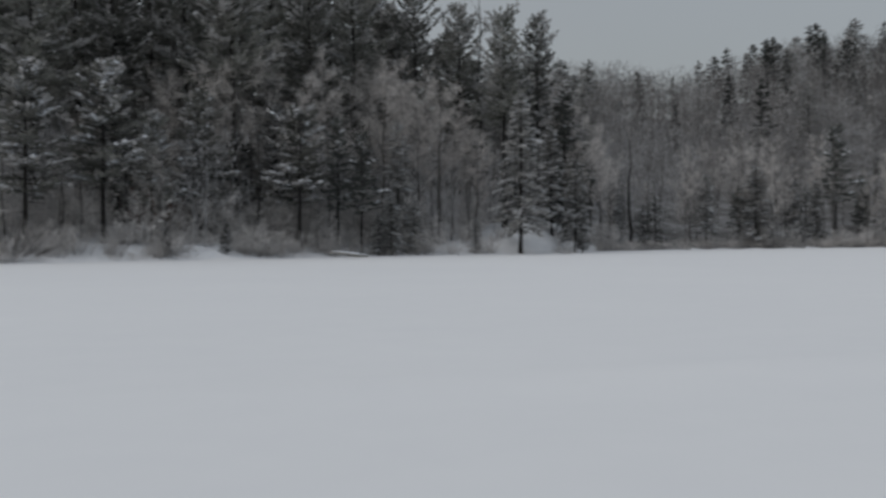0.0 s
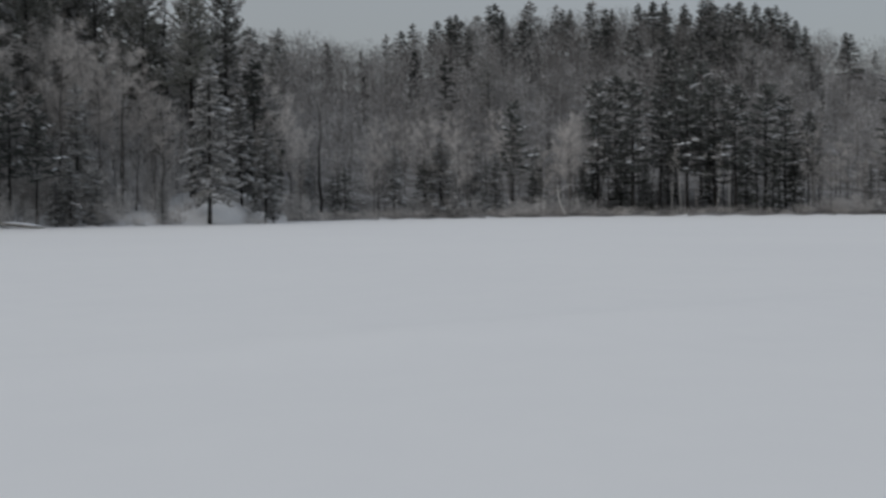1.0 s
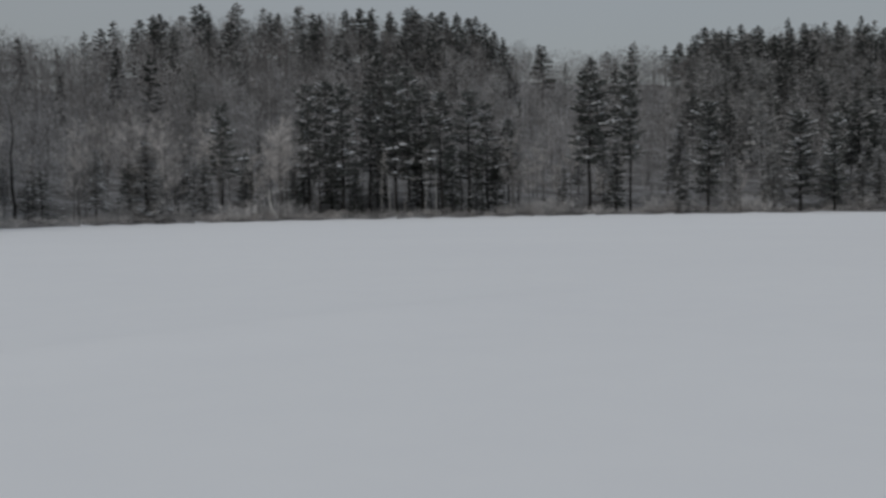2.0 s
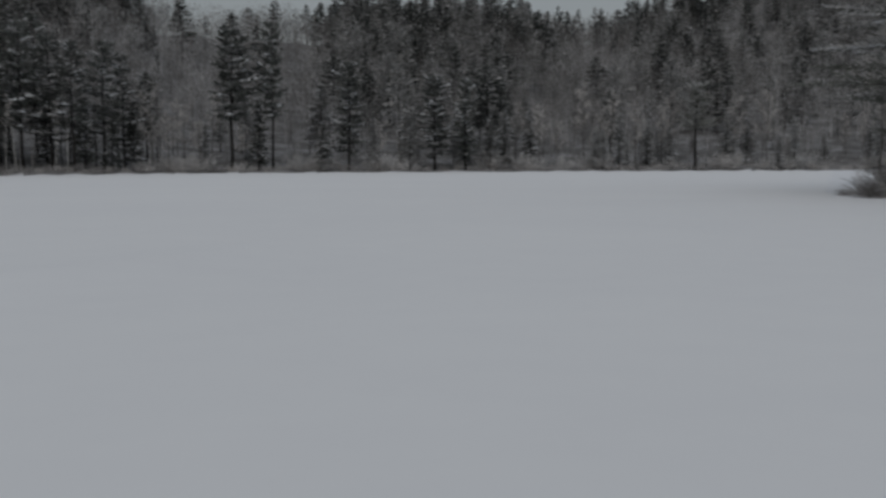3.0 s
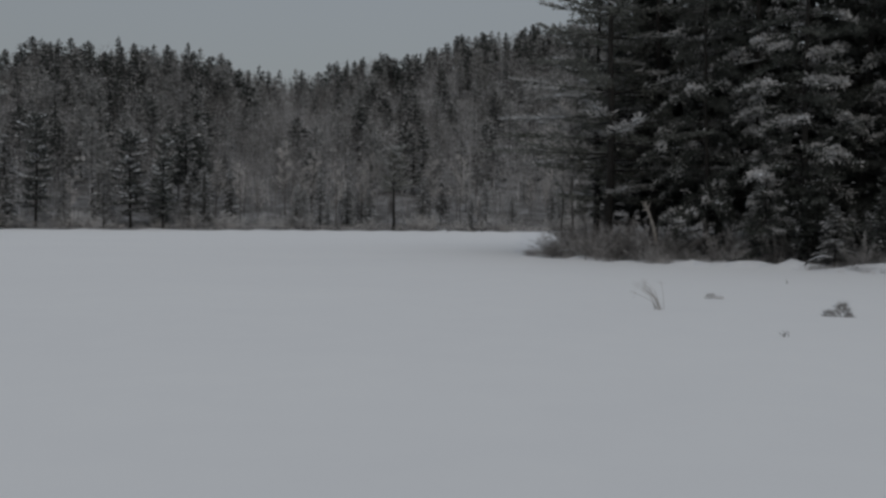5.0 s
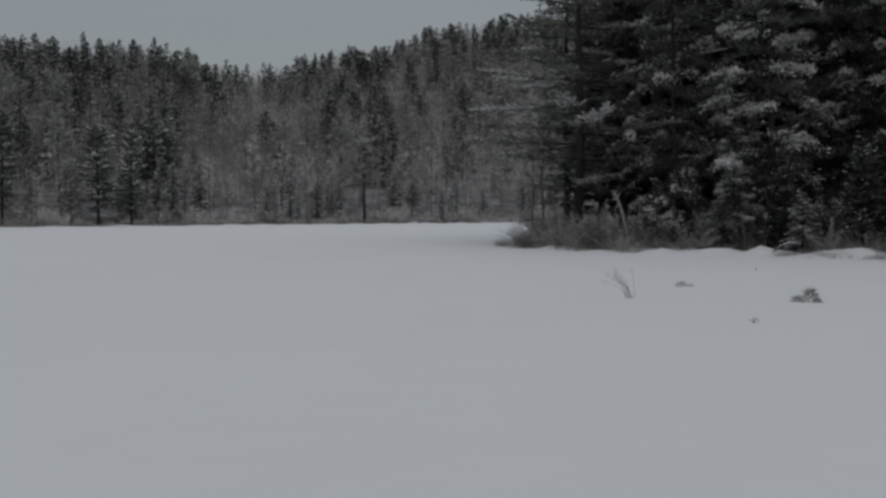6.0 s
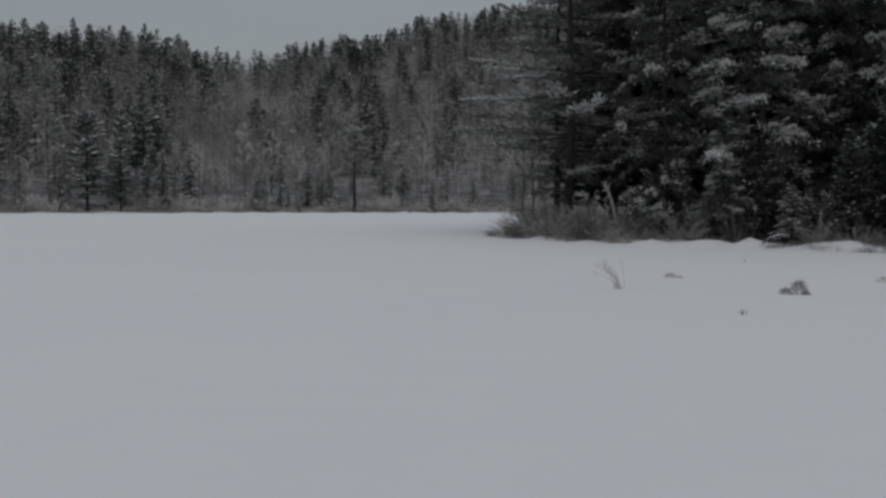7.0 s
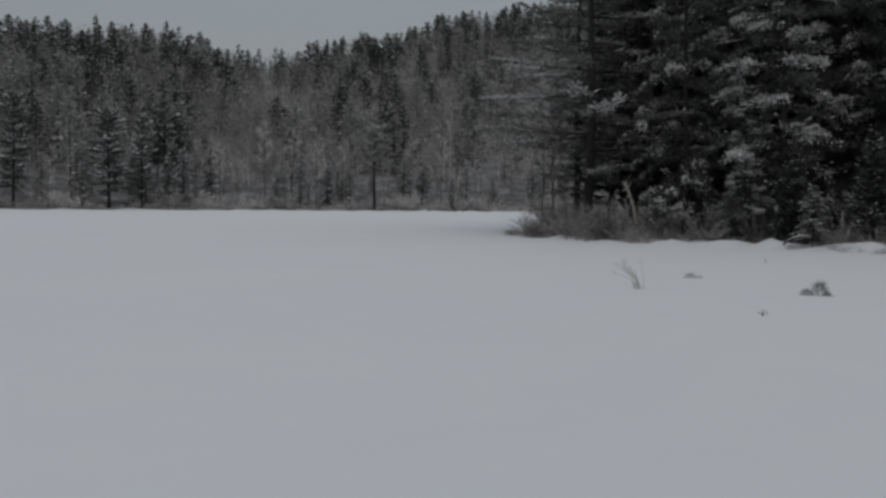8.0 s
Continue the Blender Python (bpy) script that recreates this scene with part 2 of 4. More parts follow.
# ---- trees ----
def conifer(rng, high, base, spread, boughs=60, twigs=6.0, twig=0.55, width=0.17, sprays=3, lift=0.05, top_lift=0.7, curl=0.15, power=0.6,
            belly=0.6, ragged=0.4, rime=0.5, snow=0.25, tilt=0.5, hang=0.25, stubs=8, girth=0.012, fine=True,
            open_side=False, split=False, start=0.2, tiers=0, vary=1.0, shelf=0.0, shelf_wide=0.14, reach_out=(0.45, 0.8), fluff=0.2, puffs=0):
    """Trunk with limbs, crown of needle sprays set along every bough, snow on the boughs, and the limbs by themselves where they are split off.
    lift and curl shape a bough: how steeply it leaves the trunk, and how far its end turns up (or hangs); tiers: boughs in so many whorls."""
    wood, crown, white, limbs = Geo(), Geo(), Geo(), []

    def limb_geo():
        if split:
            limbs.append(Geo())
            return limbs[-1]
        return wood

    def sprays_at(geo, at, way, length, wide, mat):
        side = unit(np.cross(unit(way), rng.normal(0, tilt, (len(at), 3)) + [0, 0, 1]))
        way, length, wide = unit(way), length[:, None], wide[:, None]
        if fine:
            mid = at + way * length * 0.55
            v = np.stack([at, mid - side * wide / 2, at + way * length, mid + side * wide / 2], 1).reshape(-1, 3)
            i = np.arange(len(at))[:, None] * 4
            geo.add(v, np.stack([i + [0, 1, 2], i + [0, 2, 3]], 1).reshape(-1, 3), mat)
        else:
            v = np.stack([at - side * wide / 2, at + side * wide / 2, at + way * length], 1).reshape(-1, 3)
            geo.add(v, np.arange(3 * len(at)).reshape(-1, 3), mat)

    zs = np.linspace(-0.4, high, 9)
    sway = np.cumsum(rng.normal(0, 0.012 * high, (9, 2)), 0) * 0.3
    sway -= sway[0]
    line = np.column_stack([sway, zs])
    rad = high * girth * np.clip(1 - zs / high, 0, 1) ** 0.8 + 0.012
    rad[0] *= 1.25
    tube(wood, line, rad, 8 if fine else 4)

    def stem(z):
        return np.array([np.interp(z, zs, line[:, 0]), np.interp(z, zs, line[:, 1]), z])

    for _ in range(stubs):
        z = rng.uniform(0.12, max(base, 0.15)) * high
        a, l = rng.uniform(0, 6.28), rng.uniform(0.3, 1.5)
        p = stem(z)
        tube(limb_geo(), [p, p + [math.cos(a) * l, math.sin(a) * l, rng.uniform(-0.35, 0.2) * l]], [0.025, 0.006], 3)
    up = np.array([0, 0, 1.0])
    # bulges and bays that make the outline uneven
    lobes = [(rng.uniform(0, 6.28), rng.uniform(0, 1), rng.uniform(-1, 1)) for _ in range(9)]
    for k in range(boughs):
        u = (k + rng.random()) / boughs
        if tiers:
            u = min(0.99, max(0.0, (math.floor(u * tiers) + 0.5 + rng.normal(0, 0.24)) / tiers))
        a = 2.4 * k + rng.normal(0, 0.35)
        if open_side and math.cos(a) > 0.3 and rng.random() < 0.8:
            continue
        bulge = sum(w * math.exp(-((u - lu) / 0.13) ** 2) * max(0.0, math.cos(a - la)) for la, lu, w in lobes)
        l = spread * ((1 - u) ** power * min(1.0, belly + 3.0 * u) + 0.05) * rng.uniform(1 - ragged, 1.08) * (1 + 0.9 * ragged * bulge)
        if l < 0.15:
            continue
        out = np.array([math.cos(a), math.sin(a), 0])
        across = np.array([-out[1], out[0], 0])
        rise, turn_up = lift + (top_lift - lift) * u ** 1.6 + rng.normal(0, 0.07 * vary), curl + rng.normal(0, 0.07 * vary)
        p0 = stem(base * high + u * (high * (1 - base) - 0.15))
        bow = rng.normal(0, 0.12)

        def at(q):
            q = np.atleast_1d(q)[:, None]
            return p0 + (out * q + across * bow * q * q + up * (rise * q + turn_up * q * q)) * l
        if fine:
            tube(limb_geo(), at(np.linspace(0, 0.97, 4)), [0.012 + 0.011 * l, 0.01 + 0.006 * l, 0.008, 0.004], 3)
        else:
            slivers(wood, p0[None], at(1.0) - p0, l, 0.03 + 0.02 * l, rng)
        n = int(l * twigs) + 4
        q = np.clip(np.linspace(start, 1.0, n) + rng.normal(0, 0.03, n), 0.08, 1.0)
        tangent = unit(out + across * 2 * bow * q[:, None] + up * (rise + 2 * turn_up * q[:, None]))
        sign = np.where(np.arange(n) % 2, 1.0, -1.0)[:, None]
        turn = ((1.15 - 0.75 * q) * rng.uniform(0.6, 1.2, n))[:, None]
        way = unit(tangent * np.cos(turn) + across * sign * np.sin(turn) + up * rng.normal(0.06, 0.12, (n, 1)))
        ll = np.minimum(twig * (0.55 + 1.1 * np.sqrt(np.clip(1.02 - q, 0, 1))) * rng.uniform(0.7, 1.3, n), 0.25 + 0.6 * l)
        root = at(q)
        # some boughs carry much snow, others have shed theirs
        load = rng.choice([0.05, 0.2, 0.9, 1.8])
        idx = np.repeat(np.arange(n), sprays)
        frac = np.tile(np.linspace(0.0, 1.0 - 0.6 * reach_out[1], sprays), n)
        low = rng.random(len(idx)) < hang
        ways = way[idx] + rng.normal(0, fluff, (len(idx), 3)) + up * np.where(low, -0.75, 0.1)[:, None]
        base_at = root[idx] + way[idx] * (ll[idx] * frac)[:, None] - up * (0.08 * ll[idx] * frac ** 2)[:, None]
        hoar = ~low & (rng.random(len(idx)) < rime * load * smooth((q[idx] + 0.3 * frac - 0.25) / 0.5))
        fl, fw = ll[idx] * rng.uniform(*reach_out, len(idx)) * np.where(low, 0.6, 1.0), width * rng.uniform(0.6, 1.35, len(idx))
        sprays_at(crown, base_at[~hoar], ways[~hoar], fl[~hoar], fw[~hoar], 0)
        sprays_at(crown, base_at[hoar] + up * 0.03, ways[hoar], fl[hoar], fw[hoar], 1)
        strip = np.flatnonzero(rng.random(n) < snow * load)
        if len(strip):
            clumps(white, root[strip] + way[strip] * ll[strip, None] * 0.45 + up * width * 0.25, way[strip], ll[strip] * 0.42, width * 0.3, width * 0.22, rng, simple=not fine)
        if rng.random() < shelf * load and l > 0.8:
            # a bough bent under a long cushion of snow
            m = np.linspace(0.45, 0.95, 4) + rng.normal(0, 0.04, 4)
            clumps(white, at(m) + up * shelf_wide * 0.4 + across * rng.normal(0, 0.1, (4, 1)), at(m + 0.05) - at(m), l * 0.14, shelf_wide, shelf_wide * 0.6, rng)
        if puffs and load > 0.5 and l > 0.9:
            # heads of snowy needles, rounded above, on the outer half of a laden bough
            for _ in range(rng.randint(1, puffs + 1)):
                c = at(rng.uniform(0.55, 1.0))[0] + across * rng.normal(0, 0.16 * l) + up * 0.05
                m, wide_of = 80, rng.uniform(0.22, 0.42)
                d = unit(rng.normal(size=(m, 3)) + up * 0.35 + out * 0.2)
                size = np.array([1.15, 1.15, 0.62]) * wide_of
                sprays_at(crown, c + d * size * rng.uniform(0.35, 0.85, (m, 1)), d * [1, 1, 0.7] + rng.normal(0, 0.3, (m, 3)), wide_of * rng.uniform(0.35, 0.6, m), 0.05 + 0.05 * rng.random(m),
                          1 if load < 1.5 or rng.random() < 0.8 else 0)
                j = rng.randint(0, m, 5)
                clumps(white, c + np.abs(d[j]) * [0, 0, 1] * size * 0.7 + d[j] * [1, 1, 0] * size * 0.6, d[j] * [1, 1, 0] + out * 0.3, wide_of * 0.3, wide_of * 0.22, wide_of * 0.12, rng)
    tip = stem(high - 0.35)[None].repeat(8, 0)
    sprays_at(crown, tip, rng.normal(0, 0.2, (8, 3)) + [0, 0, 1], np.full(8, twig * 0.8), np.full(8, width * 0.5), 0)
    return wood, crown, white, limbs


def bare(rng, high, spread=0.28, limbs=16, subs=5, twigs=10, start=0.3, fine=0.022, twig=0.7, girth=0.009, up=0.9):
    """A leafless broad-leaved tree: trunk and limbs, and a haze of twigs."""
    wood, haze = Geo(), Geo()
    zs = np.linspace(-0.3, high * 0.93, 8)
    sway = np.cumsum(rng.normal(0, 0.02 * high, (8, 2)), 0) * 0.4
    sway -= sway[0]
    line = np.column_stack([sway, zs])
    tube(wood, line, high * girth * np.clip(1 - zs / high, 0.05, 1) + 0.008, 6)
    for i in range(limbs):
        u = start + (0.96 - start) * (i + rng.random()) / limbs
        z = u * high * 0.93
        p = np.array([np.interp(z, zs, line[:, 0]), np.interp(z, zs, line[:, 1]), z])
        a = rng.uniform(0, 6.28)
        l = high * spread * (1.15 - 0.75 * u) * rng.uniform(0.6, 1.2)
        d = unit(np.array([math.cos(a), math.sin(a), up * rng.uniform(0.5, 1.5)]))
        bend = np.array([0, 0, 0.22 * l]) + rng.normal(0, 0.06 * l, 3)
        limb = np.array([p, p + d * l * 0.5 + bend * 0.3, p + d * l + bend])
        tube(wood, limb, [0.008 + 0.008 * l, 0.006 + 0.004 * l, 0.005], 3)
        for j in range(subs):
            s = rng.uniform(0.2, 1.0)
            b = limb[0] * (1 - s) + limb[2] * s
            dd = unit(d + rng.normal(0, 0.6, 3) + [0, 0, 0.3])
            ls = l * rng.uniform(0.25, 0.5)
            slivers(haze, b[None], dd[None], ls, fine * 0.8, rng)
            sb = b + dd * ls * rng.uniform(0.1, 1.0, twigs)[:, None]
            slivers(haze, sb, dd * 0.7 + rng.normal(0, 0.9, (twigs, 3)) + [0, 0, 0.15], twig * rng.uniform(0.5, 1.2, twigs), fine, rng)
    return wood, haze


def shrub(rng, high, stems=26, twigs=14, fine=0.016, splay=0.55, twig=0.45):
    wood, haze = Geo(), Geo()
    for i in range(stems):
        a, o = rng.uniform(0, 6.28), rng.uniform(0, 0.3) * high
        d = unit(np.array([math.cos(a) * splay * rng.random(), math.sin(a) * splay * rng.random(), 1.0]) + rng.normal(0, 0.12, 3))
        l = high * rng.uniform(0.55, 1.05)
        p = np.array([math.cos(a) * o, math.sin(a) * o, -0.1])
        bend = rng.normal(0, 0.12 * l, 3) * [1, 1, 0.3]
        tube(wood, [p, p + d * l * 0.45 + bend * 0.36, p + d * l * 0.8 + bend * 0.64], [0.009, 0.006, 0.003], 3)
        s = rng.uniform(0.2, 1.0, twigs)[:, None]
        slivers(haze, p + d * l * s + bend * s * s, d * 0.1 + rng.normal(0, 0.75, (twigs, 3)), twig * rng.uniform(0.5, 1.3, twigs), fine, rng)
    return wood, haze


def grow_conifer(name, needles, bark=None, seed=0, **kw):
    root = new(name)
    wood, crown, white, boughs = conifer(np.random.RandomState(seed), **kw)
    trunk = part("trunk", wood, bark or BARK, root, "dark rough trunk" if boughs else "dark rough trunk and limbs")
    needle_mass = part("crown", crown, [needles, FROST_SPRAY], root)
    for bough in boughs:
        part("limb", bough, bark or BARK, trunk)
    if white.f:
        tagged(part("snow", white, SNOW, needle_mass, "snow lying on the boughs", True), kind="stuff")
    return root


def grow_bare(name, haze_mat, bark, seed=0, **kw):
    root = new(name)
    wood, haze = bare(np.random.RandomState(seed), **kw)
    part("trunk", wood, bark, root, "slender grey trunk and limbs")
    part("crown", haze, haze_mat, root)
    return root


def grow_shrub(name, haze_mat, seed=0, **kw):
    root = new(name)
    wood, haze = shrub(np.random.RandomState(seed), **kw)
    tagged(part("stem", wood, GREY_BARK, root), kind="stuff")
    tagged(part("twig", haze, haze_mat, root), kind="stuff")
    return root


# each kind of tree: its builder, settings and own height
WHITE = dict(spread=3.2, boughs=92, twigs=7.0, twig=0.6, width=0.2, lift=0.0, top_lift=0.9, curl=0.25, power=0.42, ragged=0.65, rime=0.65, snow=0.08, girth=0.013, tiers=17, shelf=0.1, shelf_wide=0.12)
SHORE_PINE = dict(boughs=66, twigs=7.0, twig=0.55, width=0.24, lift=-0.05, top_lift=0.55, curl=0.1, power=0.55, ragged=0.6, rime=0.35, snow=0.12, tiers=11, shelf=0.25, shelf_wide=0.3)
FIR = dict(boughs=74, twigs=5.5, twig=0.5, width=0.36, sprays=2, lift=-0.05, top_lift=0.4, curl=-0.12, power=0.85, belly=0.8, ragged=0.35, rime=0.45, snow=0.22, stubs=4, tiers=0, fine=False, shelf=0.06, shelf_wide=0.12)
BACK = dict(spread=3.8, boughs=96, twigs=4.0, twig=0.9, width=0.6, sprays=2, power=0.5, lift=0.05, curl=0.05, rime=0.25, snow=0.05, fine=False)
HILL = dict(boughs=40, twigs=2.4, twig=0.7, width=0.5, sprays=2, lift=-0.12, top_lift=0.5, curl=0.0, power=0.8, belly=0.8, ragged=0.3, rime=0.3, snow=0.0, stubs=0, hang=0.1, fine=False)
KINDS = {
    "white_pine": [lambda i: grow_conifer("white_pine", STAND_NEEDLES, seed=10 + i, high=18.0, base=(0.48, 0.36, 0.22)[i], **WHITE), 18.0, 3],
    "shore_pine": [lambda i: grow_conifer("white_pine", DARK_NEEDLES, seed=20 + i, high=14.0, base=(0.26, 0.2, 0.34, 0.36, 0.14)[i], spread=(2.9, 2.6, 3.1, 2.1, 2.3)[i],
                                          **{**SHORE_PINE, "boughs": 66 if i < 3 else 105, "power": 0.55 if i < 3 else 0.3}), 14.0, 3],
    "frost_pine": [lambda i: grow_conifer("frosted_pine", STAND_NEEDLES, seed=26 + i, high=10.0, base=(0.34, 0.26)[i], spread=(2.7, 2.4)[i],
                                          **{**SHORE_PINE, "top_lift": 0.9, "curl": 0.15, "rime": 0.75, "snow": 0.3, "twig": 0.5, "boughs": 60, "tiers": 12, "shelf": 0.32, "shelf_wide": 0.26}), 10.0, 2],
    "fir": [lambda i: grow_conifer("fir_tree", FROST_NEEDLES, seed=30 + i, high=9.0, base=(0.2, 0.08, 0.12)[i], spread=(2.1, 1.7, 2.0)[i], **{**FIR, "snow": 0.3, "rime": 0.7}), 9.0, 3],
    "laden_fir": [lambda i: grow_conifer("snow_laden_fir", FROST_NEEDLES, seed=35 + i, high=11.5, base=0.15, spread=2.6,
                                         **{**FIR, "boughs": 80, "twigs": 6.0, "sprays": 3, "curl": -0.25, "snow": 0.45, "rime": 0.9, "fine": True, "width": 0.24}), 11.5, 1],
    "dark_fir": [lambda i: grow_conifer("spruce_tree", FIR_NEEDLES, seed=40 + i, high=9.0, base=0.1, spread=(1.6, 1.9, 1.4)[i], **{**FIR, "snow": 0.1, "rime": 0.3}), 9.0, 3],
    "young_fir": [lambda i: grow_conifer("young_fir", FIR_NEEDLES, seed=50 + i, high=4.5, base=0.04, spread=1.6, **{**FIR, "boughs": 44, "twigs": 6.0, "twig": 0.32, "width": 0.14, "stubs": 0}), 4.5, 2],
    "hemlock": [lambda i: grow_conifer("hemlock", HEMLOCK_NEEDLES, seed=60 + i, high=17.0, base=(0.14, 0.16)[i], spread=6.7, boughs=96, twigs=12.0, twig=0.6, width=0.085,
                                       sprays=6, reach_out=(0.3, 0.55), fluff=0.3, lift=-0.02, top_lift=0.3, curl=0.05, power=1.0, belly=0.35, ragged=0.5, rime=0.95, snow=0.06, hang=0.25, tilt=0.4, tiers=12, vary=0.6, shelf=0.3, shelf_wide=0.09, girth=0.0118,
                                       open_side=i == 0, split=True), 17.0, 2],
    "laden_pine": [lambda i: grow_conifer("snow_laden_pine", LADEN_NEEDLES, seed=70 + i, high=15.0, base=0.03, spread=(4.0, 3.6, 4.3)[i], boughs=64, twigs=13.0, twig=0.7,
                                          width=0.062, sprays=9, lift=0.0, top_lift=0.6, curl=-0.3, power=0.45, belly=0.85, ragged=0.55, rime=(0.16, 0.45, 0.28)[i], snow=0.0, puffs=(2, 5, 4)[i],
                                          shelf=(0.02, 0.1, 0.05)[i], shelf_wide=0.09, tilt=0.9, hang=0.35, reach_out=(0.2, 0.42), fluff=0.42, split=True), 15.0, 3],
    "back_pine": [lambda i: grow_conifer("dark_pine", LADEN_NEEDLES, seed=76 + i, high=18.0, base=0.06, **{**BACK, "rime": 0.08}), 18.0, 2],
    "stand_pine": [lambda i: grow_conifer("white_pine", STAND_NEEDLES, seed=176 + i, high=20.0, base=0.3, **{**BACK, "top_lift": 0.9, "rime": 0.5}), 20.0, 2],
    "hill_conifer": [lambda i: grow_conifer("hill_conifer", PINE_NEEDLES, seed=78 + i, high=10.0, base=(0.08, 0.18)[i], spread=(1.7, 2.1)[i],
                                            **{**HILL, "boughs": 60, "twigs": 3.4, "twig": 0.65, "width": 0.5}), 10.0, 2],
    "bare_tree": [lambda i: grow_bare("frosted_bare_tree", FROST_TWIGS, GREY_BARK, seed=80 + i, high=10.0, spread=(0.26, 0.32, 0.22, 0.28)[i], subs=11, twigs=8, fine=0.024, twig=0.6), 10.0, 4],
    "snag": [lambda i: grow_bare("bare_snag", BARE_TWIGS, BARK, seed=90 + i, high=11.0, spread=0.13, limbs=12, subs=3, twigs=4, start=0.35,
                                 girth=0.008), 11.0, 2],
    "birch": [lambda i: grow_bare("birch_tree", FROST_TWIGS, BIRCH_BARK, seed=95 + i, high=11.0, spread=0.12, limbs=9, subs=3, twigs=5, start=0.6, girth=0.005), 11.0, 2],
    "bush": [lambda i: grow_shrub("frosted_bush", BUSH_FROST, seed=100 + i, high=2.2, stems=(26, 34, 22)[i], twigs=30, fine=0.023, twig=0.32, splay=(0.7, 1.0, 0.6)[i]), 2.2, 3],
    "dark_bush": [lambda i: grow_shrub("bare_bush", BROWN_TWIGS, seed=110 + i, high=2.0, stems=(30, 36, 26)[i], twigs=95, fine=0.012, twig=0.2, splay=(1.2, 1.5, 1.0)[i]), 2.0, 3],
    "rusty_bush": [lambda i: grow_shrub("rusty_leaved_bush", RUST_LEAVES, seed=120 + i, high=3.0, stems=22, twigs=26, fine=0.08, twig=0.2), 3.0, 1],
}
GROWN = {}
WORDS = {"white_pine": ("tall dark green white pine with snow-dusted boughs", "pine tree"),
         "shore_pine": ("white pine with layers of snow on its shore-side boughs", "pine tree"),
         "frost_pine": ("small pine with rime and snow on its outer boughs", "pine tree"),
         "fir": ("snow-frosted grey-green fir at the lake shore", "fir tree"),
         "laden_fir": ("fir with drooping snow-laden boughs before a snowbank", "fir tree"),
         "dark_fir": ("dark green spruce with a little snow, among bare trees", "spruce tree"),
         "young_fir": ("young snow-dusted fir at the edge of the lake", "fir tree"),
         "hemlock": ("dark hemlock with long level snow-lined boughs on the point", "hemlock tree"),
         "laden_pine": ("dark pine weighed down by clumps of snow, on the point", "pine tree"),
         "stand_pine": ("tall snow-dusted white pine deep in the near stand", "pine tree"),
         "back_pine": ("tall dark pine deep in the stand on the point", "pine tree"),
         "hill_conifer": ("dark conifer standing up from the hill's skyline", "conifer"),
         "bare_tree": ("leafless grey tree with frost on its twigs", "bare tree"),
         "snag": ("thin dark dead tree with short bare twigs", "dead tree"),
         "birch": ("pale-barked leafless birch in the pine stand", "birch tree"),
         "bush": ("frosted leafless bush at the snowy shore", "bush"),
         "dark_bush": ("dense brown-grey leafless bush at the water's edge", "bush"),
         "rusty_bush": ("bush that keeps its rusty brown dead leaves", "bush")}
dice = random.Random(7)


def polar(az, r):
    return r * math.sin(radians(az)), r * math.cos(radians(az))


def reach(az, r, up):
    """The height of a tree whose top shows at that angle over the level."""
    return max(2.0, 1.6 + r * math.tan(radians(up)) - float(ground_height(*polar(az, r))))


def plant(kind, az, r, high, group, variant=None, wide=1.0, lean=0.0, lean_to=0.0, label="", turn=None):
    """Stand a tree of a kind at a bearing and distance from the middle of the turn."""
    build, own, n = KINDS[kind]
    i = dice.randrange(n) if variant is None else variant
    x, y = polar(az, r)
    k = high / own
    m = (Matrix.Translation((x, y, float(ground_height(x, y)) - 0.05)) @ pose(0, 0, 0, 0, 0, lean_to) @ pose(0, 0, 0, 0, lean, 0)
         @ pose(0, 0, 0, 0, 0, dice.uniform(0, 360) if turn is None else turn) @ Matrix.Diagonal((k * wide, k * wide, k, 1)))
    if (kind, i) in GROWN:
        src = GROWN[kind, i]
        ob = copy_thing(src, m @ Matrix.Diagonal((*src.scale, 1)).inverted())
    else:
        ob = GROWN[kind, i] = build(i)
        ob.matrix_basis = m
    words, category = WORDS[kind]
    return tagged(ob, label or words, category, group)


# ---- the lie of the land ----
SHORE = [(-180, 70), (-100, 75), (-60, 62), (-30, 63), (-14, 66), (-5.5, 72.5), (4, 77), (12, 93), (22, 105), (30, 109), (38, 119),
         (54, 126), (63, 135), (75, 145), (100, 150), (140, 90), (180, 70)]
POINT = [(69.6, 46.8), (72.4, 44.6), (74, 42.9), (76.3, 41.4), (78.6, 39.6), (82.3, 39.7), (85.5, 37.6), (89.5, 36.7), (100, 35.2), (125, 35), (150, 45), (180, 60)]
# the hills: bearing, height of the ridge, and how far inland of the shore it runs
RIDGE = [(-180, 14, 130), (-60, 16, 130), (-25, 20, 130), (5, 21, 120), (9, 22, 120), (12, 23, 130), (15, 26, 130), (18, 28.5, 125), (23, 30, 125), (32.5, 30, 125),
         (35, 28, 140), (38, 32.2, 190), (41.5, 32.5, 188), (43.2, 31, 185), (45, 33, 170), (52.5, 33, 170), (54.5, 32, 185), (56.5, 36, 230), (58.6, 38, 235), (60.3, 42, 240), (64, 47, 245),
         (66, 53, 248), (70, 58, 250), (75, 63, 250), (85, 60, 240), (100, 45, 200), (180, 14, 130)]
